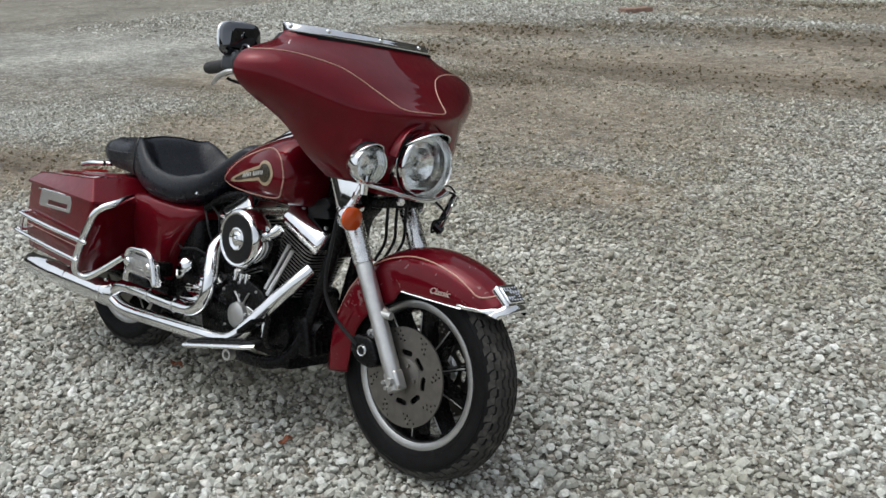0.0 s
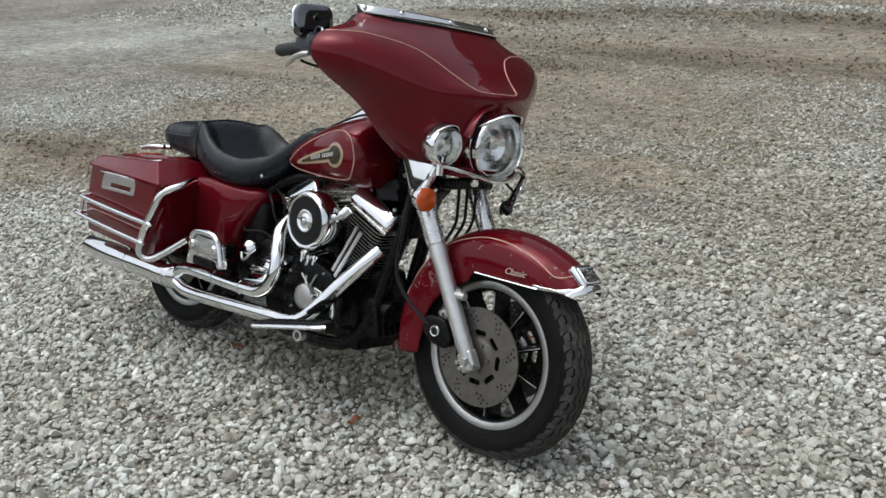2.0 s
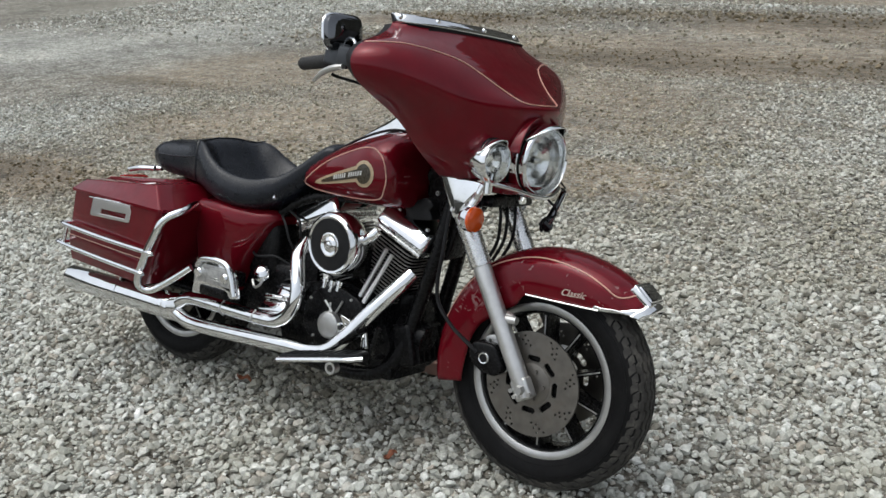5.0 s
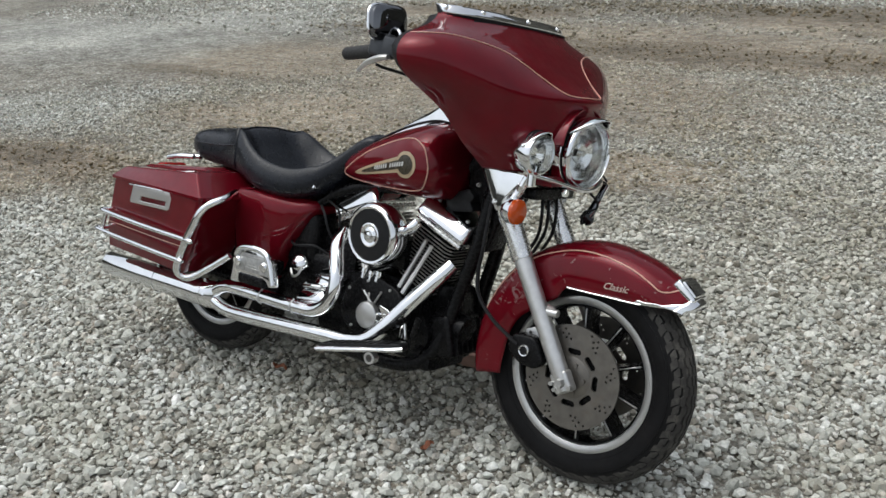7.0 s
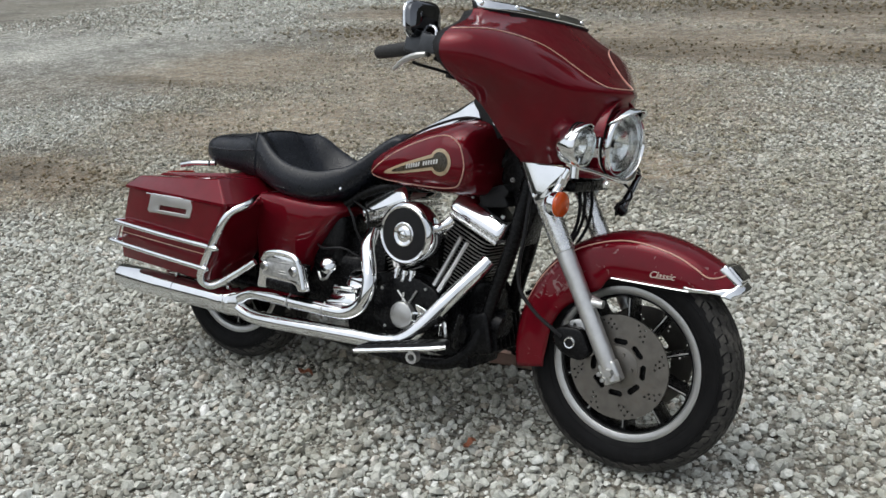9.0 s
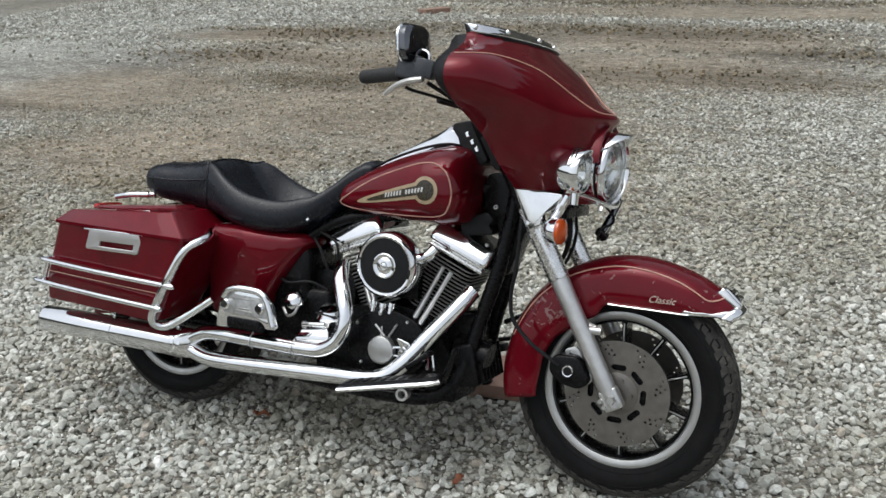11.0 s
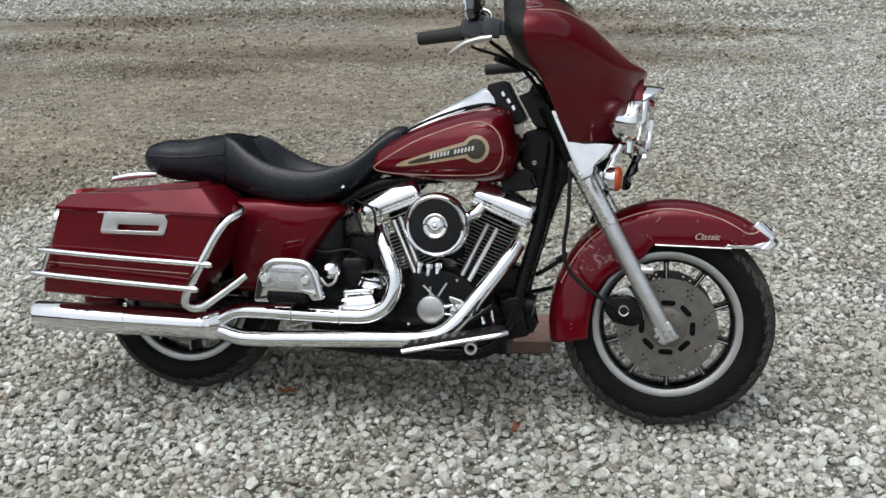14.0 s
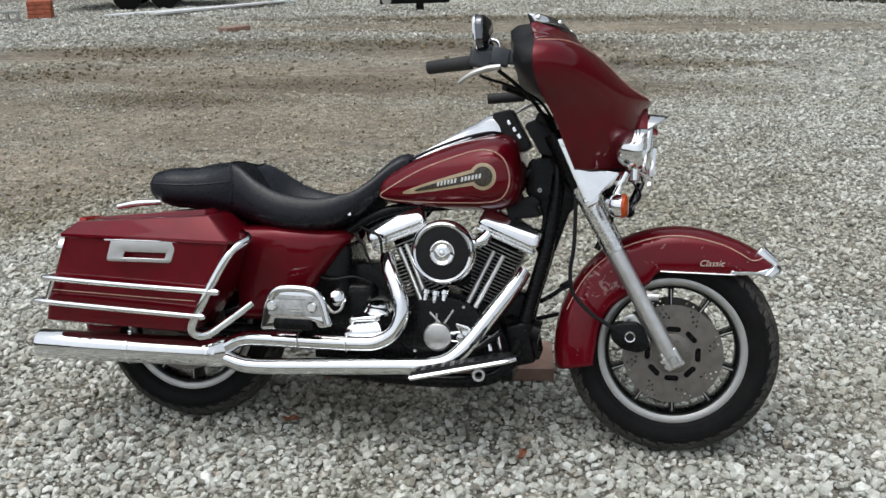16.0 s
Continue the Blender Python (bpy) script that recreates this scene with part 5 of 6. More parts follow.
def rear_fender_point(th, u, off=0.0):
    R, w = 0.372, 0.098
    c = 0.05
    s, a = (1 if u >= 0 else -1), abs(u)
    if a < 0.5:
        k = a / 0.5 * math.pi / 2
        y, rad = (w + off) * math.sin(k), R + off - c * (1 - math.cos(k))
    else:
        k = (a - 0.5) / 0.5
        y, rad = w + off, R - c - 0.10 * k
    t = radians(th)
    return Vector((RX + rad * math.cos(t), s * y, AZ + rad * math.sin(t)))


bm = B()
skin(bm, rear_fender_point, np.linspace(8, 188, 48), np.linspace(-1, 1, 25))
rf = part("rear_fender", bm, paint, bike, "burgundy rear fender between the saddlebags", recalc=False)
thicken(rf, 0.004)


def side_panel(s):
    bm = B()
    out = rounded([(-1.335, 0.640), (-1.20, 0.650), (-0.985, 0.640), (-0.962, 0.618), (-1.010, 0.555), (-1.070, 0.470), (-1.125, 0.345), (-1.330, 0.345)], 0.02, 5)
    cen = (sum(p[0] for p in out) / len(out), sum(p[1] for p in out) / len(out))
    rows = []
    for k, y in ((1.0, 0.085), (1.0, 0.150), (0.97, 0.172), (0.90, 0.188), (0.80, 0.196), (0.6, 0.199), (0.4, 0.199), (0.2, 0.199)):
        rows.append([(cen[0] + (p[0] - cen[0]) * k, s * (y - 0.05 * max(0, (p[0] * k + cen[0] * (1 - k) + 1.12) / 0.16) - (0.16 * max(0, 0.592 - cen[1] - (p[1] - cen[1]) * k) if y > 0.1 else 0)), cen[1] + (p[1] - cen[1]) * k) for p in out])
    loft(bm, rows)
    part("side_cover", bm, paint, bike, "burgundy side cover below the seat", sharp=55)


sides(side_panel)


# -- saddlebags --
def bag(s):
    bm = B()

    def ring(z, xr, xf, yo_r, yo_f, yi, r=0.022, rise=0.0):
        pts = rounded([(xr, -yi), (xf, -yi), (xf, -yo_f), (xr, -yo_r)], r, 4)
        return [(p[0], -s * p[1], z + rise * (p[0] - xr) / (xf - xr)) for p in pts]
    body_rows = [ring(0.328, -1.895, -1.420, 0.245, 0.300, 0.130), ring(0.336, -1.912, -1.405, 0.262, 0.318, 0.125), ring(0.42, -1.884, -1.345, 0.292, 0.342, 0.125), ring(0.45, -1.872, -1.330, 0.296, 0.346, 0.125), ring(0.60, -1.815, -1.268, 0.316, 0.362, 0.125)]
    loft(bm, body_rows)
    b = part("saddlebag", bm, paint, bike, "hard burgundy saddlebag with chrome latch")
    bm = B()
    loft(bm, [ring(0.602, -1.822, -1.262, 0.322, 0.368, 0.118, 0.014), ring(0.611, -1.822, -1.262, 0.322, 0.368, 0.118, 0.014), ring(0.614, -1.818, -1.266, 0.318, 0.364, 0.120, 0.012), ring(0.642, -1.790, -1.342, 0.290, 0.322, 0.130, 0.008, 0.036), ring(0.645, -1.786, -1.346, 0.284, 0.316, 0.132, 0.008, 0.036), ring(0.652, -1.745, -1.380, 0.235, 0.262, 0.160, 0.008, 0.034), ring(0.660, -1.735, -1.390, 0.225, 0.250, 0.165, 0.008, 0.034)])
    lid = part("lid", bm, paint, b, "faceted burgundy saddlebag lid", sharp=18)
    bm = B()
    tube(bm, [(-1.868, s * 0.2975, 0.436), (-1.7, s * 0.314, 0.434), (-1.5, s * 0.3305, 0.431), (-1.375, s * 0.3405, 0.430)], 0.0014, 6, 4)
    part("pinstripe", bm, gold, b)
    bm = B()
    hole = rounded([(-1.622, 0.549), (-1.492, 0.549), (-1.486, 0.570), (-1.617, 0.570)], 0.004)
    m = pose(-1.54, 0, 0.57) @ pose(0, 0, 0, 0, 0, -4.2 * s) @ pose(1.54, 0, -0.57)
    plate(bm, rounded([(-1.655, 0.602), (-1.458, 0.602), (-1.476, 0.541), (-1.670, 0.541)], 0.008), s * 0.350, 0.006, [hole], 0.002, m)
    latch = part("latch", bm, brushed, b, "chrome saddlebag latch plate")
    bm = B()
    box(bm, (-1.56, s * 0.351, 0.601), (0.186, 0.010, 0.005), 0.002, (0, 0, -4.2 * s))
    part("latch_lip", bm, chrome, latch, "rolled chrome top lip")
    # guard rails
    bm = B()
    tube(bm, [(-1.335, s * 0.10, 0.612), (-1.29, s * 0.20, 0.622), (-1.235, s * 0.285, 0.612), (-1.262, s * 0.345, 0.580), (-1.303, s * 0.358, 0.508), (-1.342, s * 0.360, 0.432), (-1.380, s * 0.350, 0.362), (-1.380, s * 0.335, 0.333), (-1.350, s * 0.315, 0.328), (-1.300, s * 0.285, 0.365), (-1.235, s * 0.250, 0.420)], 0.0125, 14, 8)
    g = part("bag_guard", bm, chrome, bike, "bent chrome tube saddlebag guard")
    for z0, z1, xe, xb in ((0.463, 0.474, -1.300, -1.872), (0.389, 0.402, -1.344, -1.898)):
        bm = B()
        tube(bm, [(xe, s * 0.366, z0), (-1.6, s * 0.352, (z0 + z1) / 2), (xb + 0.02, s * 0.326, z1), (xb, s * 0.30, z1), (xb + 0.004, s * 0.24, z1)], 0.0085, 12, 5)
        lathe(bm, [(0.012, 0), (0.010, 0.007), (0.0, 0.0105), (-0.012, 0.009), (-0.016, 0)], (xe, s * 0.366, z0), (1, 0, 0), 12)
        part("rail", bm, chrome, g)
    bm = B()
    tube(bm, [(-1.842, s * 0.322, 0.474), (-1.868, s * 0.318, 0.402)], 0.008, 10)
    part("rail_strut", bm, chrome, g)


sides(bag)
bm = B()
for y in (-0.155, -0.125):
    tube(bm, [(-1.72, y, 0.688), (-1.66, y, 0.700), (-1.60, y + 0.02, 0.705)], 0.0095, 12)
part("grab_rail", bm, chrome, bike, "short chrome rail behind the seat")
bm = B()
lathe(bm, [(-0.03, 0), (-0.028, 0.020), (-0.01, 0.031), (0.012, 0.032), (0.020, 0.020), (0.022, 0)], (-1.862, -0.215, 0.560), (-1, 0, 0), 24)
part("rear_signal", bm, chrome, bike, "round chrome rear turn signal")
bm = B()
box(bm, (-1.905, 0, 0.60), (0.03, 0.12, 0.09), 0.012)
part("tail_lamp", bm, red_lens, bike, "red tail lamp")

# -- exhaust --
MUF = -0.212
bm = B()
a, b = Vector((-1.955, MUF, 0.250)), Vector((-1.365, MUF, 0.254))
d = (b - a).normalized()
lathe(bm, [(0.0, 0.038), (-0.002, 0.044), (0.004, 0.0465), (0.20, 0.0465), (0.50, 0.046), (0.575, 0.0445), (0.60, 0.040), (0.60, 0)], a, d, 40)
muf = part("muffler", bm, chrome, bike, "long chrome muffler")
bm = B()
lathe(bm, [(0.0, 0.0385), (0.06, 0.037), (0.06, 0)], a, d, 36)
part("muffler_bore", bm, black_paint, muf)
for off, r in ((0.31, 0.0490), (0.575, 0.0480)):
    bm = B()
    lathe(bm, [(off - 0.006, r - 0.004), (off - 0.006, r), (off + 0.006, r), (off + 0.006, r - 0.004)], a, d, 36)
    box(bm, a + d * off + Vector((0, -0.01, r + 0.002)), (0.012, 0.016, 0.012), 0.002)
    part("muffler_clamp", bm, chrome, muf)
bm = B()
tube(bm, [(-1.372, MUF, 0.262), (-1.335, MUF, 0.275), (-1.285, MUF, 0.300), (-1.22, MUF, 0.306), (-1.05, MUF, 0.306), (-0.92, MUF, 0.308), (-0.855, MUF, 0.316), (-0.805, MUF, 0.350), (-0.785, MUF + 0.005, 0.410), (-0.802, MUF + 0.02, 0.465), (-0.834, MUF + 0.05, 0.520), (-0.855, MUF + 0.10, 0.56)], 0.0235, 18, 8)
part("exhaust_pipe", bm, chrome, bike, "chrome rear cylinder exhaust pipe")
bm = B()
tube(bm, [(-1.372, MUF, 0.248), (-1.335, MUF, 0.240), (-1.28, MUF, 0.224), (-1.20, MUF, 0.222), (-1.0, MUF, 0.234), (-0.80, MUF, 0.247), (-0.70, MUF, 0.254), (-0.640, MUF + 0.005, 0.272), (-0.590, MUF + 0.02, 0.318), (-0.53, MUF + 0.055, 0.400), (-0.47, MUF + 0.10, 0.485), (-0.445, MUF + 0.135, 0.53)], 0.0255, 18, 8)
part("exhaust_pipe", bm, chrome, bike, "chrome front cylinder exhaust pipe")
bm = B()
rows = []
for x, zc, hz, hy in ((-1.392, 0.255, 0.0462, 0.0462), (-1.372, 0.256, 0.0475, 0.0440), (-1.352, 0.2575, 0.0485, 0.0360), (-1.338, 0.258, 0.0480, 0.0285), (-1.328, 0.2585, 0.0455, 0.0225)):
    rows.append([(x, MUF + hy * math.cos(t), zc + hz * math.copysign(abs(math.sin(t)) ** 0.8, math.sin(t))) for t in (2 * math.pi * k / 32 for k in range(32))])
loft(bm, rows)
part("exhaust_collector", bm, chrome, bike)
for x, z in ((-1.1, 0.281), (-0.95, 0.283)):
    bm = B()
    tube(bm, [(x, MUF - 0.006, 0.332), (x, MUF - 0.027, z + 0.022), (x, MUF - 0.006, z)], 0.0025, 6)
    part("shield_clamp", bm, dull, bike)

# -- engine --
bm = B()
loft(bm, [[(x, y, z) for x, z in rounded([(-0.93, 0.225), (-0.52, 0.225), (-0.47, 0.30), (-0.53, 0.42), (-0.62, 0.46), (-0.70, 0.46), (-0.86, 0.43), (-0.95, 0.36)], 0.03)] for y in (-0.115, -0.10, 0.11, 0.13)])
eng = part("engine", bm, black_paint, bike, "black V-twin engine with chrome covers")
bm = B()
plate(bm, rounded([(-0.80, 0.30), (-0.70, 0.245), (-0.60, 0.262), (-0.545, 0.33), (-0.575, 0.42), (-0.66, 0.450), (-0.75, 0.432), (-0.80, 0.37)], 0.03), -0.130, 0.045, (), 0.008)
gear = part("gear_cover", bm, black_paint, eng)
bm = B()
lathe(bm, [(-0.006, 0), (-0.006, 0.036), (-0.003, 0.041), (0.004, 0.0430), (0.016, 0.0430)], (-0.685, -0.166, 0.333), seg=40)
part("timer_cover", bm, machined, gear, "round satin timing cover")
bm = B()
plate(bm, rounded([(-0.628, 0.335), (-0.600, 0.362), (-0.566, 0.348), (-0.578, 0.322), (-0.61, 0.312)], 0.01), -0.162, 0.014, [circle(-0.588, 0.343, 0.007, 12)], 0.003)
tube(bm, [(-0.645, -0.16, 0.345), (-0.61, -0.165, 0.352)], 0.006, 8)
tube(bm, [(-0.645, -0.16, 0.322), (-0.60, -0.165, 0.322)], 0.005, 8)
part("oil_pump", bm, chrome, gear)
for x, z in ((-0.775, 0.40), (-0.61, 0.425), (-0.56, 0.38), (-0.70, 0.437), (-0.755, 0.285)):
    bm = B()
    lathe(bm, [(-0.005, 0), (-0.005, 0.004), (0, 0.0055)], (x, -0.152, z), seg=8)
    part("bolt", bm, dull, gear)
for x0, z0, x1, z1 in ((-0.665, 0.375, -0.640, 0.415), (-0.680, 0.375, -0.712, 0.405), (-0.690, 0.375, -0.690, 0.402)):
    bm = B()
    tube(bm, [(x0, -0.157, z0), (x1, -0.157, z1)], 0.0035, 6)
    part("cover_rib", bm, dull, gear)
CR = Vector((-0.662, 0, 0.262))
for tilt, nm, xs in ((-22.5, "rear", 0), (22.5, "front", 0)):
    ax = Vector((math.sin(radians(tilt)), 0, math.cos(radians(tilt))))
    bm = B()
    lathe(bm, [(0.14, 0.056), (0.395, 0.056)], CR, ax, 28)
    cyl = part("cylinder", bm, black_paint, eng, "finned black cylinder")
    side = Vector((ax.z, 0, -ax.x))
    for i in range(16):
        h = 0.205 + i * 0.0112
        r = 0.080 if i > 10 else 0.074
        bm = B()
        rows = []
        for dh, k in ((-0.0022, 0.97), (-0.0010, 1.0), (0.0010, 1.0), (0.0022, 0.97)):
            rows.append([CR + ax * (h + dh) + side * p[0] * k + Vector((0, p[1] * k, 0)) for p in rounded([(-r, -0.088), (r, -0.088), (r, 0.088), (-r, 0.088)], 0.03, 4)])
        loft(bm, rows)
        for f in bm.faces:
            if len(f.verts) == 4:
                f.material_index = 1
        part("fin", bm, [black_paint, fin_black], cyl)
    # rocker box
    bm = B()
    turn = (0, tilt, 0)
    sh = 0.012 if tilt > 0 else -0.012
    box(bm, CR + ax * 0.3935 + side * sh, (0.184, 0.190, 0.009), 0.002, turn)
    box(bm, CR + ax * 0.4035 + side * sh, (0.176, 0.182, 0.014), 0.002, turn)
    part("rocker_base", bm, satin, eng, "stepped satin rocker base")
    bm = B()
    m = Matrix.Translation(CR + ax * 0.408 + side * sh) @ pose(0, 0, 0, *turn)
    loft(bm, [[m @ Vector((x * k, y * k2, z)) for x, y in rounded([(-0.099, -0.104), (0.099, -0.104), (0.099, 0.104), (-0.099, 0.104)], 0.020, 6)] for z, k, k2 in ((0, 0.94, 0.93), (0.002, 0.995, 0.99), (0.006, 1.0, 1.0), (0.0075, 0.982, 0.982), (0.0105, 0.982, 0.982), (0.012, 1.0, 0.998), (0.015, 0.999, 0.994), (0.050, 0.965, 0.868), (0.0545, 0.945, 0.80), (0.057, 0.90, 0.68), (0.058, 0.84, 0.56))])
    rb = part("rocker_box", bm, chrome, eng, "chrome rocker cover")
    for k in (-1, 1):
        bm = B()
        lathe(bm, [(0.006, 0), (0.006, 0.006), (0, 0.007)], CR + ax * 0.464 + side * (sh + 0.06 * k) + Vector((0, -0.062, 0)), ax, 8)
        part("bolt", bm, dull, rb)
# push-rod tubes
for (x0, z0), (x1, z1), y in (((-0.612, 0.412), (-0.530, 0.592), -0.125), ((-0.592, 0.395), (-0.500, 0.580), -0.135), ((-0.720, 0.425), (-0.800, 0.602), -0.125), ((-0.735, 0.410), (-0.822, 0.590), -0.115)):
    a, b = Vector((x0, y, z0)), Vector((x1, y + 0.02, z1))
    d = (b - a).normalized()
    L = (b - a).length
    bm = B()
    lathe(bm, [(-0.004, 0), (-0.004, 0.0105), (0.02, 0.0105), (0.024, 0.0085), (L * 0.5, 0.0080), (L * 0.5 + 0.003, 0.0066), (L, 0.0066)], a, d, 14)
    part("pushrod_tube", bm, dull, eng, "dull chrome pushrod tube")
for x, z in ((-0.730, 0.452), (-0.700, 0.448), (-0.672, 0.452)):
    bm = B()
    lathe(bm, [(0.0, 0), (0.0, 0.009), (0.018, 0.009), (0.02, 0.012), (0.032, 0.012), (0.032, 0)], (x, -0.146, z - 0.012), (0.12, 0.1, 1), 12)
    part("tappet_fitting", bm, chrome, eng)
# air cleaner
ac = Vector((-0.670, 0, 0.588))
bm = B()
lathe(bm, [(0.10, 0.0), (0.11, 0.070), (0.130, 0.090), (0.150, 0.0955), (0.186, 0.0965), (0.199, 0.0925), (0.205, 0.0850), (0.203, 0.0790), (0.199, 0.0775)], ac, (0, -1, 0), 72)
air = part("air_cleaner", bm, chrome, bike, "round chrome air cleaner with black insert")
bm = B()
lathe(bm, [(0.198, 0.079), (0.2005, 0.0775), (0.2015, 0.060), (0.2015, 0.036)], ac, (0, -1, 0), 64)
part("insert", bm, black_plastic, air, "matt black insert ring")
bm = B()
lathe(bm, [(0.200, 0.0375), (0.205, 0.0365), (0.2065, 0.033), (0.203, 0.024), (0.2055, 0.020), (0.208, 0.015), (0.207, 0.008), (0.206, 0)], ac, (0, -1, 0), 48)
part("medallion", bm, chrome, air, "chrome centre medallion")
bm = B()
lathe(bm, [(0.203, 0.009), (0.211, 0.0085), (0.212, 0.007), (0.212, 0)], ac, (0, -1, 0), 6)
part("bolt", bm, chrome, air)
bm = B()
tube(bm, [(-0.585, -0.14, 0.610), (-0.560, -0.145, 0.625), (-0.545, -0.135, 0.645)], 0.017, 12)
part("breather_elbow", bm, chrome, eng)
bm = B()
box(bm, (-0.66, -0.06, 0.53), (0.12, 0.10, 0.10), 0.02)
part("carburettor", bm, black_paint, eng)
# gearbox and oil tank
bm = B()
box(bm, (-1.02, 0, 0.37), (0.26, 0.24, 0.22), 0.04, None, 3)
box(bm, (-1.06, -0.02, 0.51), (0.18, 0.22, 0.18), 0.03, None, 3)
box(bm, (-0.93, 0.0, 0.47), (0.20, 0.15, 0.13), 0.02)
gearbox = part("gearbox", bm, black_paint, bike, "black gearbox and oil tank with chrome caps")
bm = B()
loft(bm, [[(-0.909 + px * kx, -0.150 + py * ky, z + 0.12 * px) for px, py in rounded([(-0.060, -0.045), (0.060, -0.045), (0.060, 0.045), (-0.060, 0.045)], 0.012)] for z, kx, ky in ((0.326, 0.98, 1.0), (0.330, 1.0, 1.02), (0.342, 1.0, 1.0), (0.358, 0.86, 0.78), (0.366, 0.78, 0.62), (0.368, 0.70, 0.5))])
for gx in (-0.948, -0.870):
    lathe(bm, [(0.0, 0), (0.0, 0.010), (0.020, 0.010), (0.026, 0.007), (0.028, 0)], (gx, -0.165, 0.362 + 0.12 * (gx + 0.909)), (0, -0.25, 1), 16)
tube(bm, [(-0.946, -0.178, 0.372), (-0.909, -0.180, 0.378), (-0.872, -0.178, 0.381)], 0.0085, 10)
part("gearbox_cover", bm, chrome, gearbox, "chrome gearbox side cover")
bm = B()
lathe(bm, [(0.0, 0), (0.0, 0.050), (0.008, 0.052), (0.012, 0.048), (0.030, 0.036), (0.036, 0)], (-0.870, -0.135, 0.402), (0, -0.35, 1), 28)
cap = part("starter_cap", bm, chrome, gearbox, "domed chrome starter end cap")
bm = B()
box(bm, (-0.870, -0.176, 0.412), (0.070, 0.012, 0.006), 0.002, (0, 6, 0))
part("slot", bm, gloss_black, cap)
bm = B()
lathe(bm, [(0.0, 0.018), (0.0, 0.026), (0.012, 0.027), (0.018, 0.022), (0.022, 0.012), (0.023, 0)], (-1.000, -0.150, 0.432), (0.45, -1, 0.35), 24)
part("oil_cap", bm, chrome, gearbox, "round chrome oil filler cap")
bm = B()
tube(bm, [(-1.030, -0.165, 0.410), (-1.005, -0.178, 0.392), (-0.982, -0.178, 0.402), (-0.975, -0.170, 0.425)], 0.0045, 8)
part("clamp", bm, dull, gearbox)
for path in (((-0.96, -0.12, 0.63), (-0.93, -0.13, 0.60), (-0.915, -0.13, 0.565), (-0.90, -0.12, 0.53)), ((-0.98, -0.10, 0.66), (-0.92, -0.11, 0.64), (-0.88, -0.12, 0.62), (-0.87, -0.12, 0.56)), ((-1.08, -0.13, 0.50), (-1.02, -0.16, 0.49), (-0.95, -0.15, 0.50), (-0.90, -0.13, 0.48))):
    bm = B()
    tube(bm, path, 0.0042, 8)
    part("hose", bm, black_plastic, gearbox)
bm = B()
plate(bm, rounded([(-0.630, 0.378), (-0.588, 0.368), (-0.584, 0.352), (-0.600, 0.330)], 0.008), -0.172, 0.008, [circle(-0.605, 0.358, 0.005, 10)], 0.002)
part("exhaust_bracket", bm, chrome, eng, "small triangular chrome bracket")
bm = B()
plate(bm, rounded([(-0.520, 0.445), (-0.440, 0.455), (-0.435, 0.40), (-0.445, 0.30), (-0.60, 0.26), (-0.62, 0.40), (-0.56, 0.43)], 0.02), 0.0, 0.09, (), 0.01)
part("front_motor_mount", bm, black_paint, eng)
# regulator and oil filter between the down tubes
bm = B()
box(bm, (-0.447, 0, 0.312), (0.075, 0.20, 0.13), 0.015, (0, -14, 0), 3)
lathe(bm, [(-0.06, 0), (-0.06, 0.036), (-0.05, 0.042), (0.05, 0.042), (0.05, 0)], (-0.440, -0.04, 0.345), (1, 0, -0.2), 24)
box(bm, (-0.51, -0.03, 0.225), (0.10, 0.18, 0.05), 0.015)
reg = part("regulator", bm, black_paint, bike, "black regulator and oil filter between the frame tubes")
for i in range(7):
    bm = B()
    box(bm, (-0.410, -0.075 + i * 0.025, 0.312), (0.025, 0.006, 0.10), 0.002, (0, -14, 0), 1)
    part("cooling_fin", bm, black_paint, reg)
bm = B()
tube(bm, [(-0.530, -0.175, 0.345), (-0.520, -0.19, 0.305)], 0.006, 8)
tube(bm, [(-0.500, -0.205, 0.360), (-0.490, -0.205, 0.310)], 0.0055, 8)
part("linkage_rod", bm, chrome, bike)
bm = B()
tube(bm, [(-0.49, -0.13, 0.275), (-0.46, -0.20, 0.29), (-0.43, -0.25, 0.33), (-0.40, -0.27, 0.40)], 0.009, 10)
box(bm, (-0.520, -0.235, 0.345), (0.085, 0.055, 0.014), 0.005, (0, -38, 0))
part("brake_pedal", bm, black_paint, bike, "black foot brake pedal with rubber pad")
bm = B()
tube(bm, [(-0.40, 0.09, 0.42), (-0.36, 0.15, 0.44), (-0.33, 0.20, 0.46)], 0.008, 8)
tube(bm, [(-0.34, 0.19, 0.455), (-0.315, 0.22, 0.468)], 0.013, 8)
tube(bm, [(-0.42, 0.10, 0.36), (-0.34, 0.18, 0.37)], 0.007, 8)
part("shift_lever", bm, black_paint, bike, "black foot shift lever")


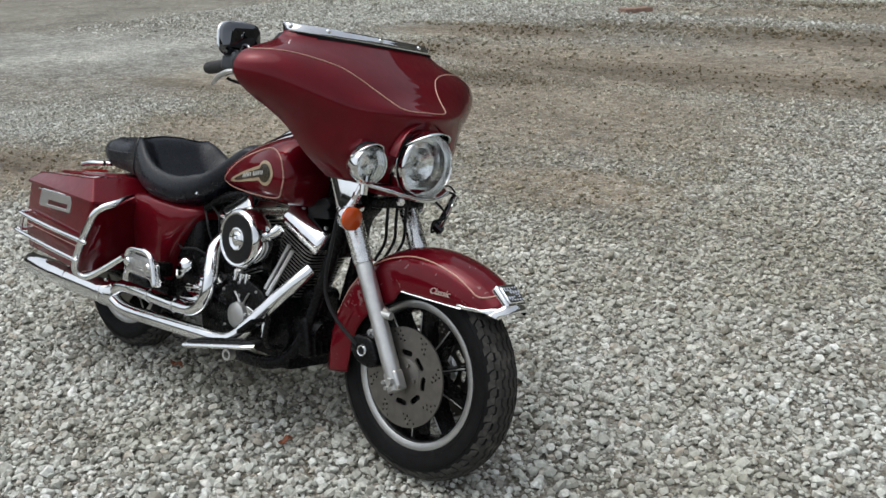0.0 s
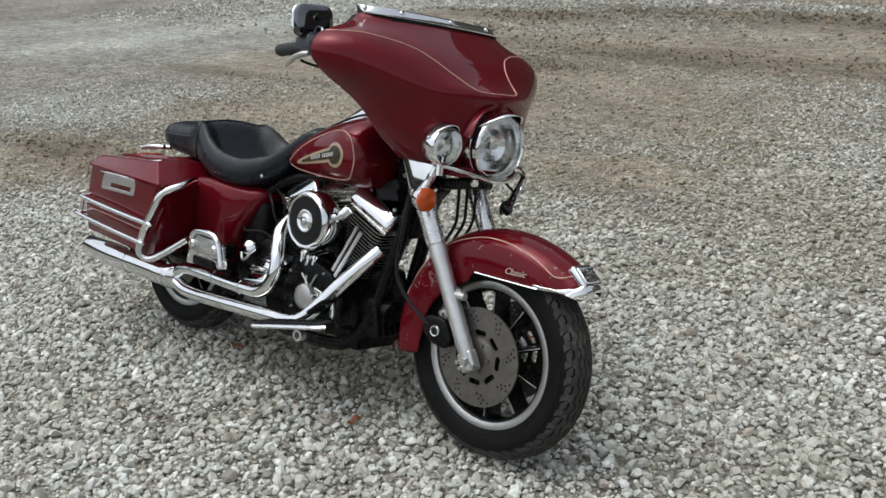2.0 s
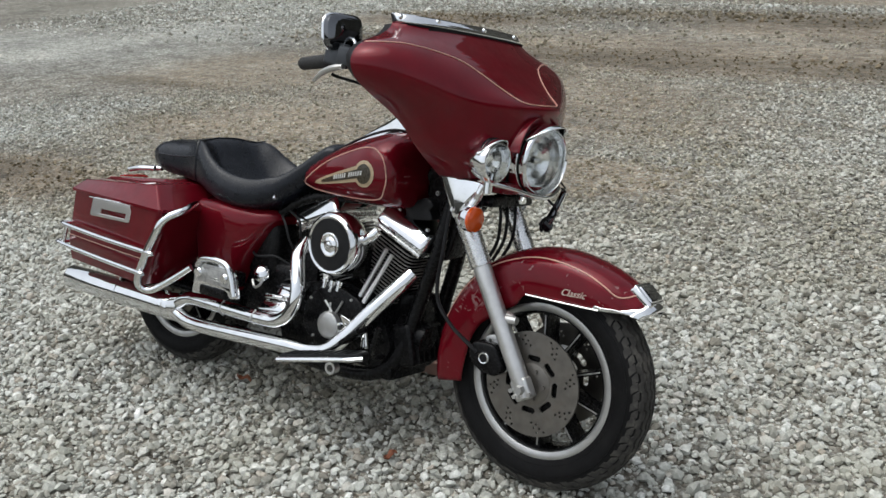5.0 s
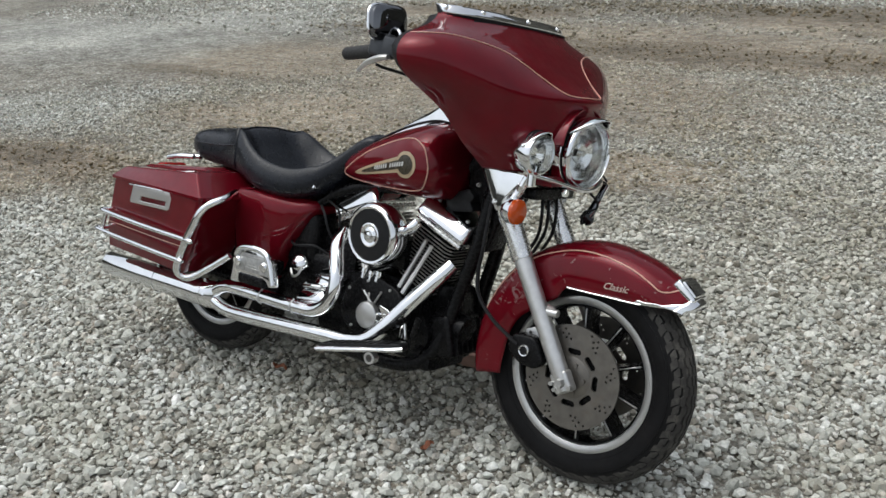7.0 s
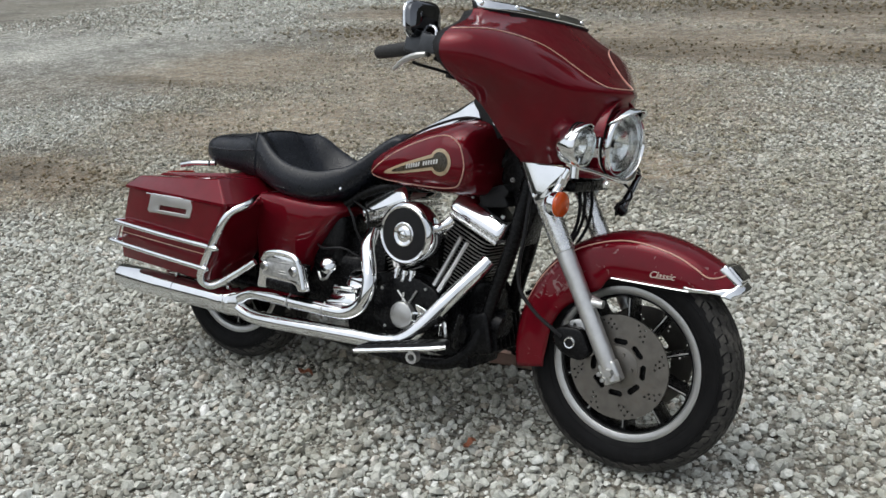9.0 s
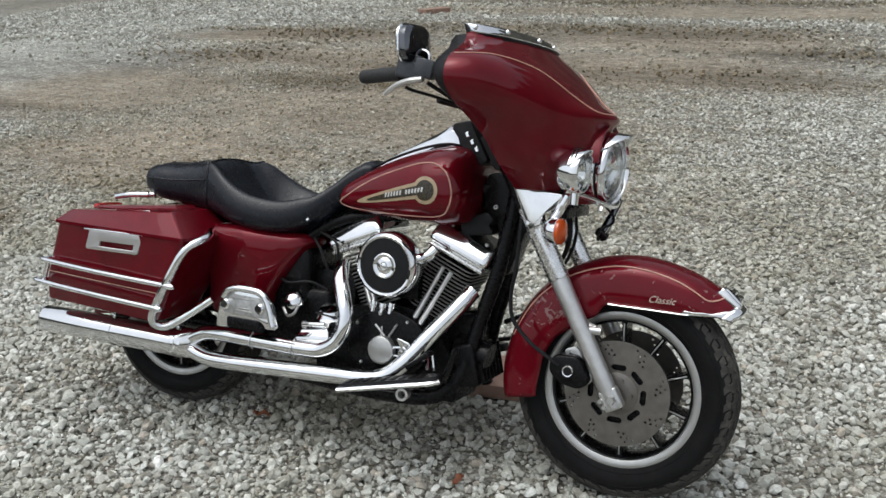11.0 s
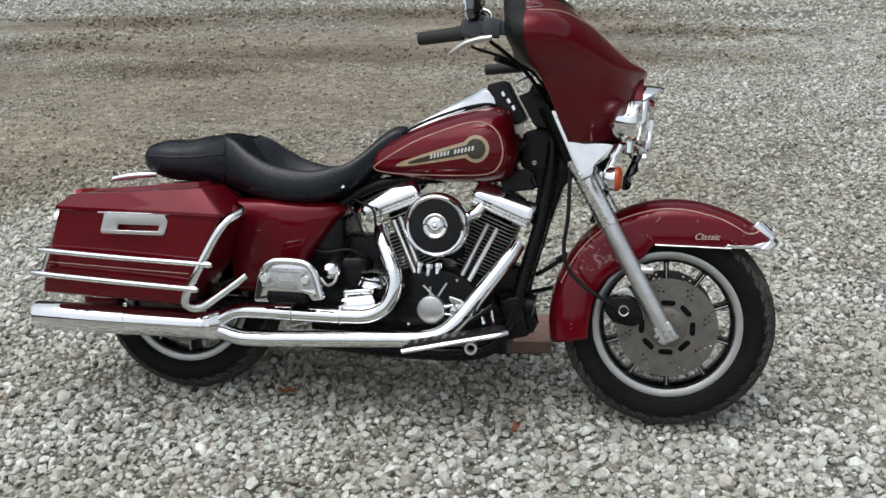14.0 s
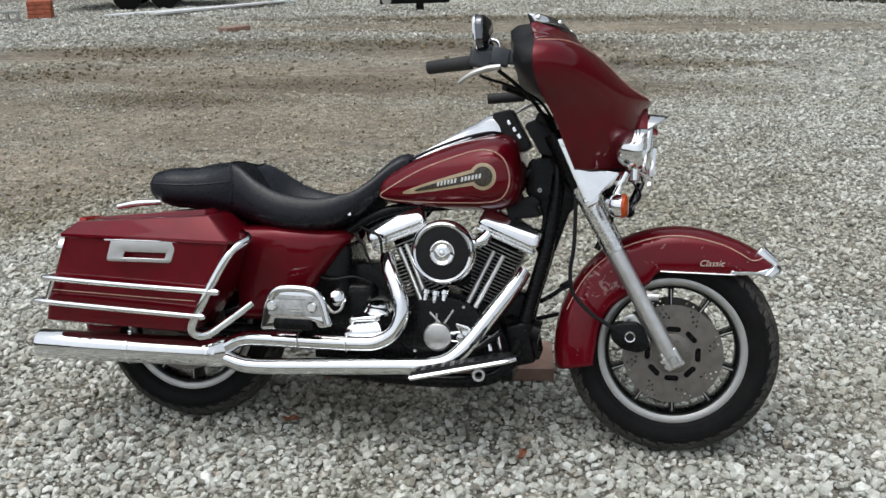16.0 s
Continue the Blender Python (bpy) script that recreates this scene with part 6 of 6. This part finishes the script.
# floorboards
def board(s):
    m = pose(-0.590, s * 0.270, 0.268, 0, -12.5, -5.0 * s)

    def put(bm):
        bmesh.ops.transform(bm, matrix=m, verts=bm.verts)
        return bm
    bm = B()
    loft(bm, [[(x * k, y * k, z) for x, y in rounded([(-0.150, -0.034), (0.120, -0.034), (0.150, -0.02), (0.150, 0.018), (0.120, 0.034), (-0.150, 0.034)], 0.012)] for z, k in ((-0.006, 0.97), (0.0, 1.0), (0.012, 1.0), (0.018, 0.96))])
    fb = part("floorboard", put(bm), black_plastic, bike, "black rubber-topped floorboard with chrome edge")
    bm = B()
    pts = [(-0.150, 0.037 * s, 0.003), (-0.05, 0.0375 * s, 0.003), (0.06, 0.037 * s, 0.003), (0.122, 0.036 * s, 0.003), (0.152, 0.020 * s, 0.003)]
    tube(bm, pts, 0.0105, 10, squash=0.75)
    part("edge_trim", put(bm), chrome, fb)
    bm = B()
    for i in range(9):
        box(bm, (-0.125 + i * 0.028, 0, 0.019), (0.014, 0.052, 0.002), 0.0006, None, 1)
    part("rubber_rib", put(bm), rubber, fb)
    bm = B()
    lathe(bm, [(-0.012, 0.011), (-0.012, 0.018), (0.012, 0.018), (0.012, 0.011)], (0.045, 0.028 * s, -0.022), (0, 1, 0), 18, closed=True)
    part("mount_eye", put(bm), dull, fb)


sides(board)


# passenger boards folded up
def peg(s):
    bm = B()
    plate(bm, rounded([(-1.198, 0.348), (-1.186, 0.425), (-1.160, 0.462), (-1.120, 0.468), (-1.045, 0.466), (-1.010, 0.440), (-0.985, 0.368), (-1.02, 0.362), (-1.03, 0.380), (-1.15, 0.376), (-1.155, 0.352)], 0.008), s * 0.262, 0.016, (), 0.004)
    p = part("passenger_board", bm, chrome, bike, "folded chrome passenger footboard")
    bm = B()
    tube(bm, [(-1.172, s * 0.275, 0.440), (-1.150, s * 0.277, 0.466), (-1.10, s * 0.277, 0.473), (-1.04, s * 0.277, 0.468), (-1.012, s * 0.277, 0.440), (-0.992, s * 0.275, 0.372)], 0.011, 10)
    part("rolled_edge", bm, chrome, p)
    for x in (-1.165, -1.040):
        bm = B()
        lathe(bm, [(0.014, 0), (0.014, 0.012), (0.008, 0.017), (0, 0.017)], (x, s * 0.270, 0.420), (0, s, 0), 14)
        part("bolt", bm, chrome, p)
    bm = B()
    for x0, x1, z0 in ((-1.145, -1.060, 0.441), (-1.120, -1.075, 0.412), (-1.128, -1.068, 0.404)):
        box(bm, ((x0 + x1) / 2, s * 0.2735, z0), (x1 - x0, 0.003, 0.0045), 0.0008, None, 1)
    part("cast_mark", bm, machined, p, "worn cast marks")
    bm = B()
    plate(bm, rounded([(-1.176, 0.392), (-1.168, 0.428), (-1.148, 0.450), (-1.040, 0.450), (-1.022, 0.434), (-1.012, 0.392)], 0.006), s * 0.2705, 0.003, (), 0.001)
    part("inner_plate", bm, worn_steel, p, "dull grey inner plate")
    bm = B()
    box(bm, (-1.10, s * 0.25, 0.366), (0.12, 0.05, 0.034), 0.008)
    box(bm, (-1.10, s * 0.20, 0.40), (0.05, 0.10, 0.05), 0.008)
    part("hinge_block", bm, black_paint, p)


sides(peg)

# swing arm, shock, side stand
bm = B()
for s in (-1, 1):
    tube(bm, [(-1.12, s * 0.115, 0.31), (-1.35, s * 0.12, 0.31), (RX, s * 0.12, AZ)], 0.022, 10)
part("swing_arm", bm, black_paint, bike)
bm = B()
tube(bm, [(-0.66, 0.15, 0.22), (-0.61, 0.27, 0.185), (-0.57, 0.378, 0.150)], 0.011, 10)
lathe(bm, [(-0.006, 0), (-0.006, 0.03), (0.004, 0.03), (0.004, 0)], (-0.57, 0.383, 0.150), (0, -0.24, 0.97), 16)
part("side_stand", bm, black_paint, bike, "black side stand")


# ---- things lying on the ground ----
def brick_thing(name, label, m, size, material, category="brick", holes=False):
    bm = B()
    box(bm, (0, 0, size[2] / 2), size, 0.006, None, 2)
    for v in bm.verts:
        v.co += Vector((noise.noise(v.co * 30), noise.noise(v.co * 30 + Vector((9, 0, 0))), 0)) * 0.003
    ob = link_mesh(name, bm, material)
    ob.matrix_world = m
    return tagged(ob, label, category)


brick_thing("wood_plank", "weathered reddish brown plank lying under the side stand", pose(-2.530, 2.220, -0.006, 0, 0, 7), (0.82, 0.235, 0.050), brick_mat, "plank")
brick_thing("brick", "flat reddish brick lying alone on the gravel", pose(-8.02, 13.62, -0.012, 0, 0, 62), (0.50, 0.22, 0.07), brick_mat)


def leaf(m, size):
    bm = B()
    skin(bm, lambda u, v: Vector((u * size, v * size * 0.45 * (1 - u * u) ** 0.6 * (1 + 0.25 * math.sin(9 * u)), 0.010 * v * v + 0.006 * math.sin(4 * u))), np.linspace(-1, 1, 9), np.linspace(-1, 1, 5))
    ob = link_mesh("dead_leaf", bm, leaf_mat)
    thicken(ob, 0.001)
    ob.matrix_world = m
    tagged(ob, "curled dry reddish brown leaf lying on the gravel", "leaf", "fallen leaves")


leaf(pose(-2.164, 1.612, 0.014, 8, -10, 70), 0.024)
leaf(pose(-2.93, 1.72, 0.012, -6, 10, 20), 0.028)
leaf(pose(-2.08, 2.42, 0.014, 10, 5, 110), 0.022)


# ---- far edge of the lot ----
def far_block():
    root = thing("cinder_block", "grey hollow concrete block standing at the lot's edge", "block", pose(-12.98, 15.1, -0.01, 0, 0, 30))
    bm = B()
    plate(bm, [(-0.2, 0), (0.2, 0), (0.2, 0.2), (-0.2, 0.2)], 0, 0.2, [rounded([(-0.16, 0.035), (-0.025, 0.035), (-0.025, 0.165), (-0.16, 0.165)], 0.02), rounded([(0.025, 0.035), (0.16, 0.035), (0.16, 0.165), (0.025, 0.165)], 0.02)], 0.004)
    part("block_shell", bm, block_mat, root)


far_block()


def clay(m):
    root = thing("brick_stack", "small stack of red clay bricks at the lot's edge", "bricks", m)
    for k in range(4):
        for j in range(2):
            bm = B()
            box(bm, (0, -0.11 + 0.22 * j, 0.04 + 0.082 * k), (0.42, 0.2, 0.078), 0.006, (0, 0, (k * 37 + j * 53) % 7 - 3))
            part("brick", bm, crate_mat, root)


clay(pose(-12.85, 15.95, -0.01, 0, 0, 25))


def trailer(m):
    root = thing("flat_trailer", "dark low flat trailer parked at the lot's edge", "trailer", m)
    bm = B()
    box(bm, (0, 0, 0.55), (3.4, 1.7, 0.14), 0.02)
    part("deck", bm, black_paint, root)
    for x in (-0.5, 0.5):
        for y in (-0.92, 0.92):
            bm = B()
            lathe(bm, [(-0.09, 0.0), (-0.09, 0.22), (-0.07, 0.29), (0.07, 0.29), (0.09, 0.22), (0.09, 0)], (x * 0.75, y, 0.285), seg=28)
            part("wheel", bm, rubber, root)
    bm = B()
    tube(bm, [(1.7, 0, 0.5), (2.6, 0, 0.45)], 0.05, 8)
    part("drawbar", bm, black_paint, root)


trailer(pose(-11.9, 18.6, -0.01, 0, 0, 20))


def plank(m, length):
    bm = B()
    box(bm, (0, 0, 0.02), (length, 0.24, 0.035), 0.004)
    ob = link_mesh("white_plank", bm, board_mat)
    ob.matrix_world = m
    tagged(ob, "long white painted plank lying on the gravel", "plank", "white planks")


plank(pose(-10.30, 17.75, -0.006, 0, 0, 52), 4.2)
plank(pose(-9.85, 17.55, 0.03, 0, 0, 61), 3.3)


def jack(m):
    root = thing("tow_hitch", "black steel tow hitch resting on a stand", "hitch", m)
    bm = B()
    box(bm, (0, 0, 0.17), (0.14, 0.14, 0.34), 0.015)
    part("stand", bm, black_paint, root)
    bm = B()
    box(bm, (-0.10, 0, 0.22), (1.3, 0.16, 0.16), 0.02)
    part("beam", bm, black_paint, root)
    bm = B()
    lathe(bm, [(-0.04, 0), (-0.04, 0.09), (0.04, 0.09), (0.04, 0)], (-0.62, -0.05, 0.22), seg=20)
    part("jack_wheel", bm, dull, root)


jack(pose(-5.75, 17.1, -0.01, 0, 0, 15))


def brush():
    rng = random.Random(4)
    bm = B()
    for i in range(2600):
        x = rng.uniform(-9, 9)
        y = 19.9 + abs(rng.gauss(0, 0.9)) + 0.10 * max(0, -x) - 0.75 * min(max(0, x), 3)
        h, a, t = rng.uniform(0.04, 0.22), rng.uniform(0, 6.28), rng.uniform(-0.15, 0.15)
        w = rng.uniform(0.015, 0.05)
        p = Vector((x, y, -0.01))
        q = Vector((math.cos(a), math.sin(a), 0))
        vs = [bm.verts.new(v) for v in (p - q * w, p + q * w, p + q * w * 0.5 + Vector((t, t, h)), p - q * w * 0.5 + Vector((t, 0, h * 0.9)))]
        bm.faces.new(vs)
    tagged(link_mesh("weeds", bm, weed_mat, recalc=False), "low dry brown weeds and leaf litter along the lot's edge", "weeds", kind="stuff")
    for i in range(14):
        bm = B()
        L, a = rng.uniform(0.4, 1.1), rng.uniform(-0.6, 0.6)
        tube(bm, [(-L / 2, 0, 0.02), (0, 0.04, 0.05), (L / 2, 0, 0.03)], [0.014, 0.006], 6)
        ob = link_mesh("dry_twig", bm, twig_mat)
        ob.matrix_world = pose(rng.uniform(-3, 3.5), 20.0 + rng.uniform(-0.8, 0.6), -0.01, 0, 0, math.degrees(a))
        tagged(ob, "dry fallen twig lying in the weeds", "twig", "twigs")


brush()


def tree_belt():
    """A ragged ring of far trees that closes the lot."""
    bm = B()
    N = 480
    rows = []
    for k in range(N):
        a = 2 * math.pi * k / N
        r = 36 + 4 * noise.noise((math.cos(a) * 3, math.sin(a) * 3, 1))
        h = 13.0 + 2.5 * noise.noise((math.cos(a) * 6, math.sin(a) * 6, 5)) + 1.8 * noise.noise((math.cos(a) * 25, math.sin(a) * 25, 8)) + 1.4 * noise.noise((math.cos(a) * 70, math.sin(a) * 70, 3))
        # Unseen belt; height per direction is set to shape reflections and skylight.
        h *= max(0.20 + 1.30 * min(max((math.sin(a) + 0.15) / 0.7, 0), 1), 0.42 * max(0.0, math.cos((a - radians(207)) * 2.2)) ** 0.5 if abs(a - radians(207)) < radians(40) else 0)
        rows.append([Vector((-2 + (r + 2.5 * z * noise.noise((a * 9, z * 3, 2))) * math.cos(a), 2 + (r + 2.5 * z * noise.noise((a * 9, z * 3, 2))) * math.sin(a), -0.02 + h * z)) for z in (0, 0.25, 0.5, 0.75, 0.92, 1.0)])
    V = [[bm.verts.new(p) for p in r] for r in rows]
    for i in range(N):
        a, b = V[i], V[(i + 1) % N]
        for j in range(5):
            bm.faces.new((a[j], b[j], b[j + 1], a[j + 1]))
    tagged(link_mesh("backdrop", bm, tree_mat), "dark ragged belt of far trees round the lot", "trees", kind="structure")


tree_belt()
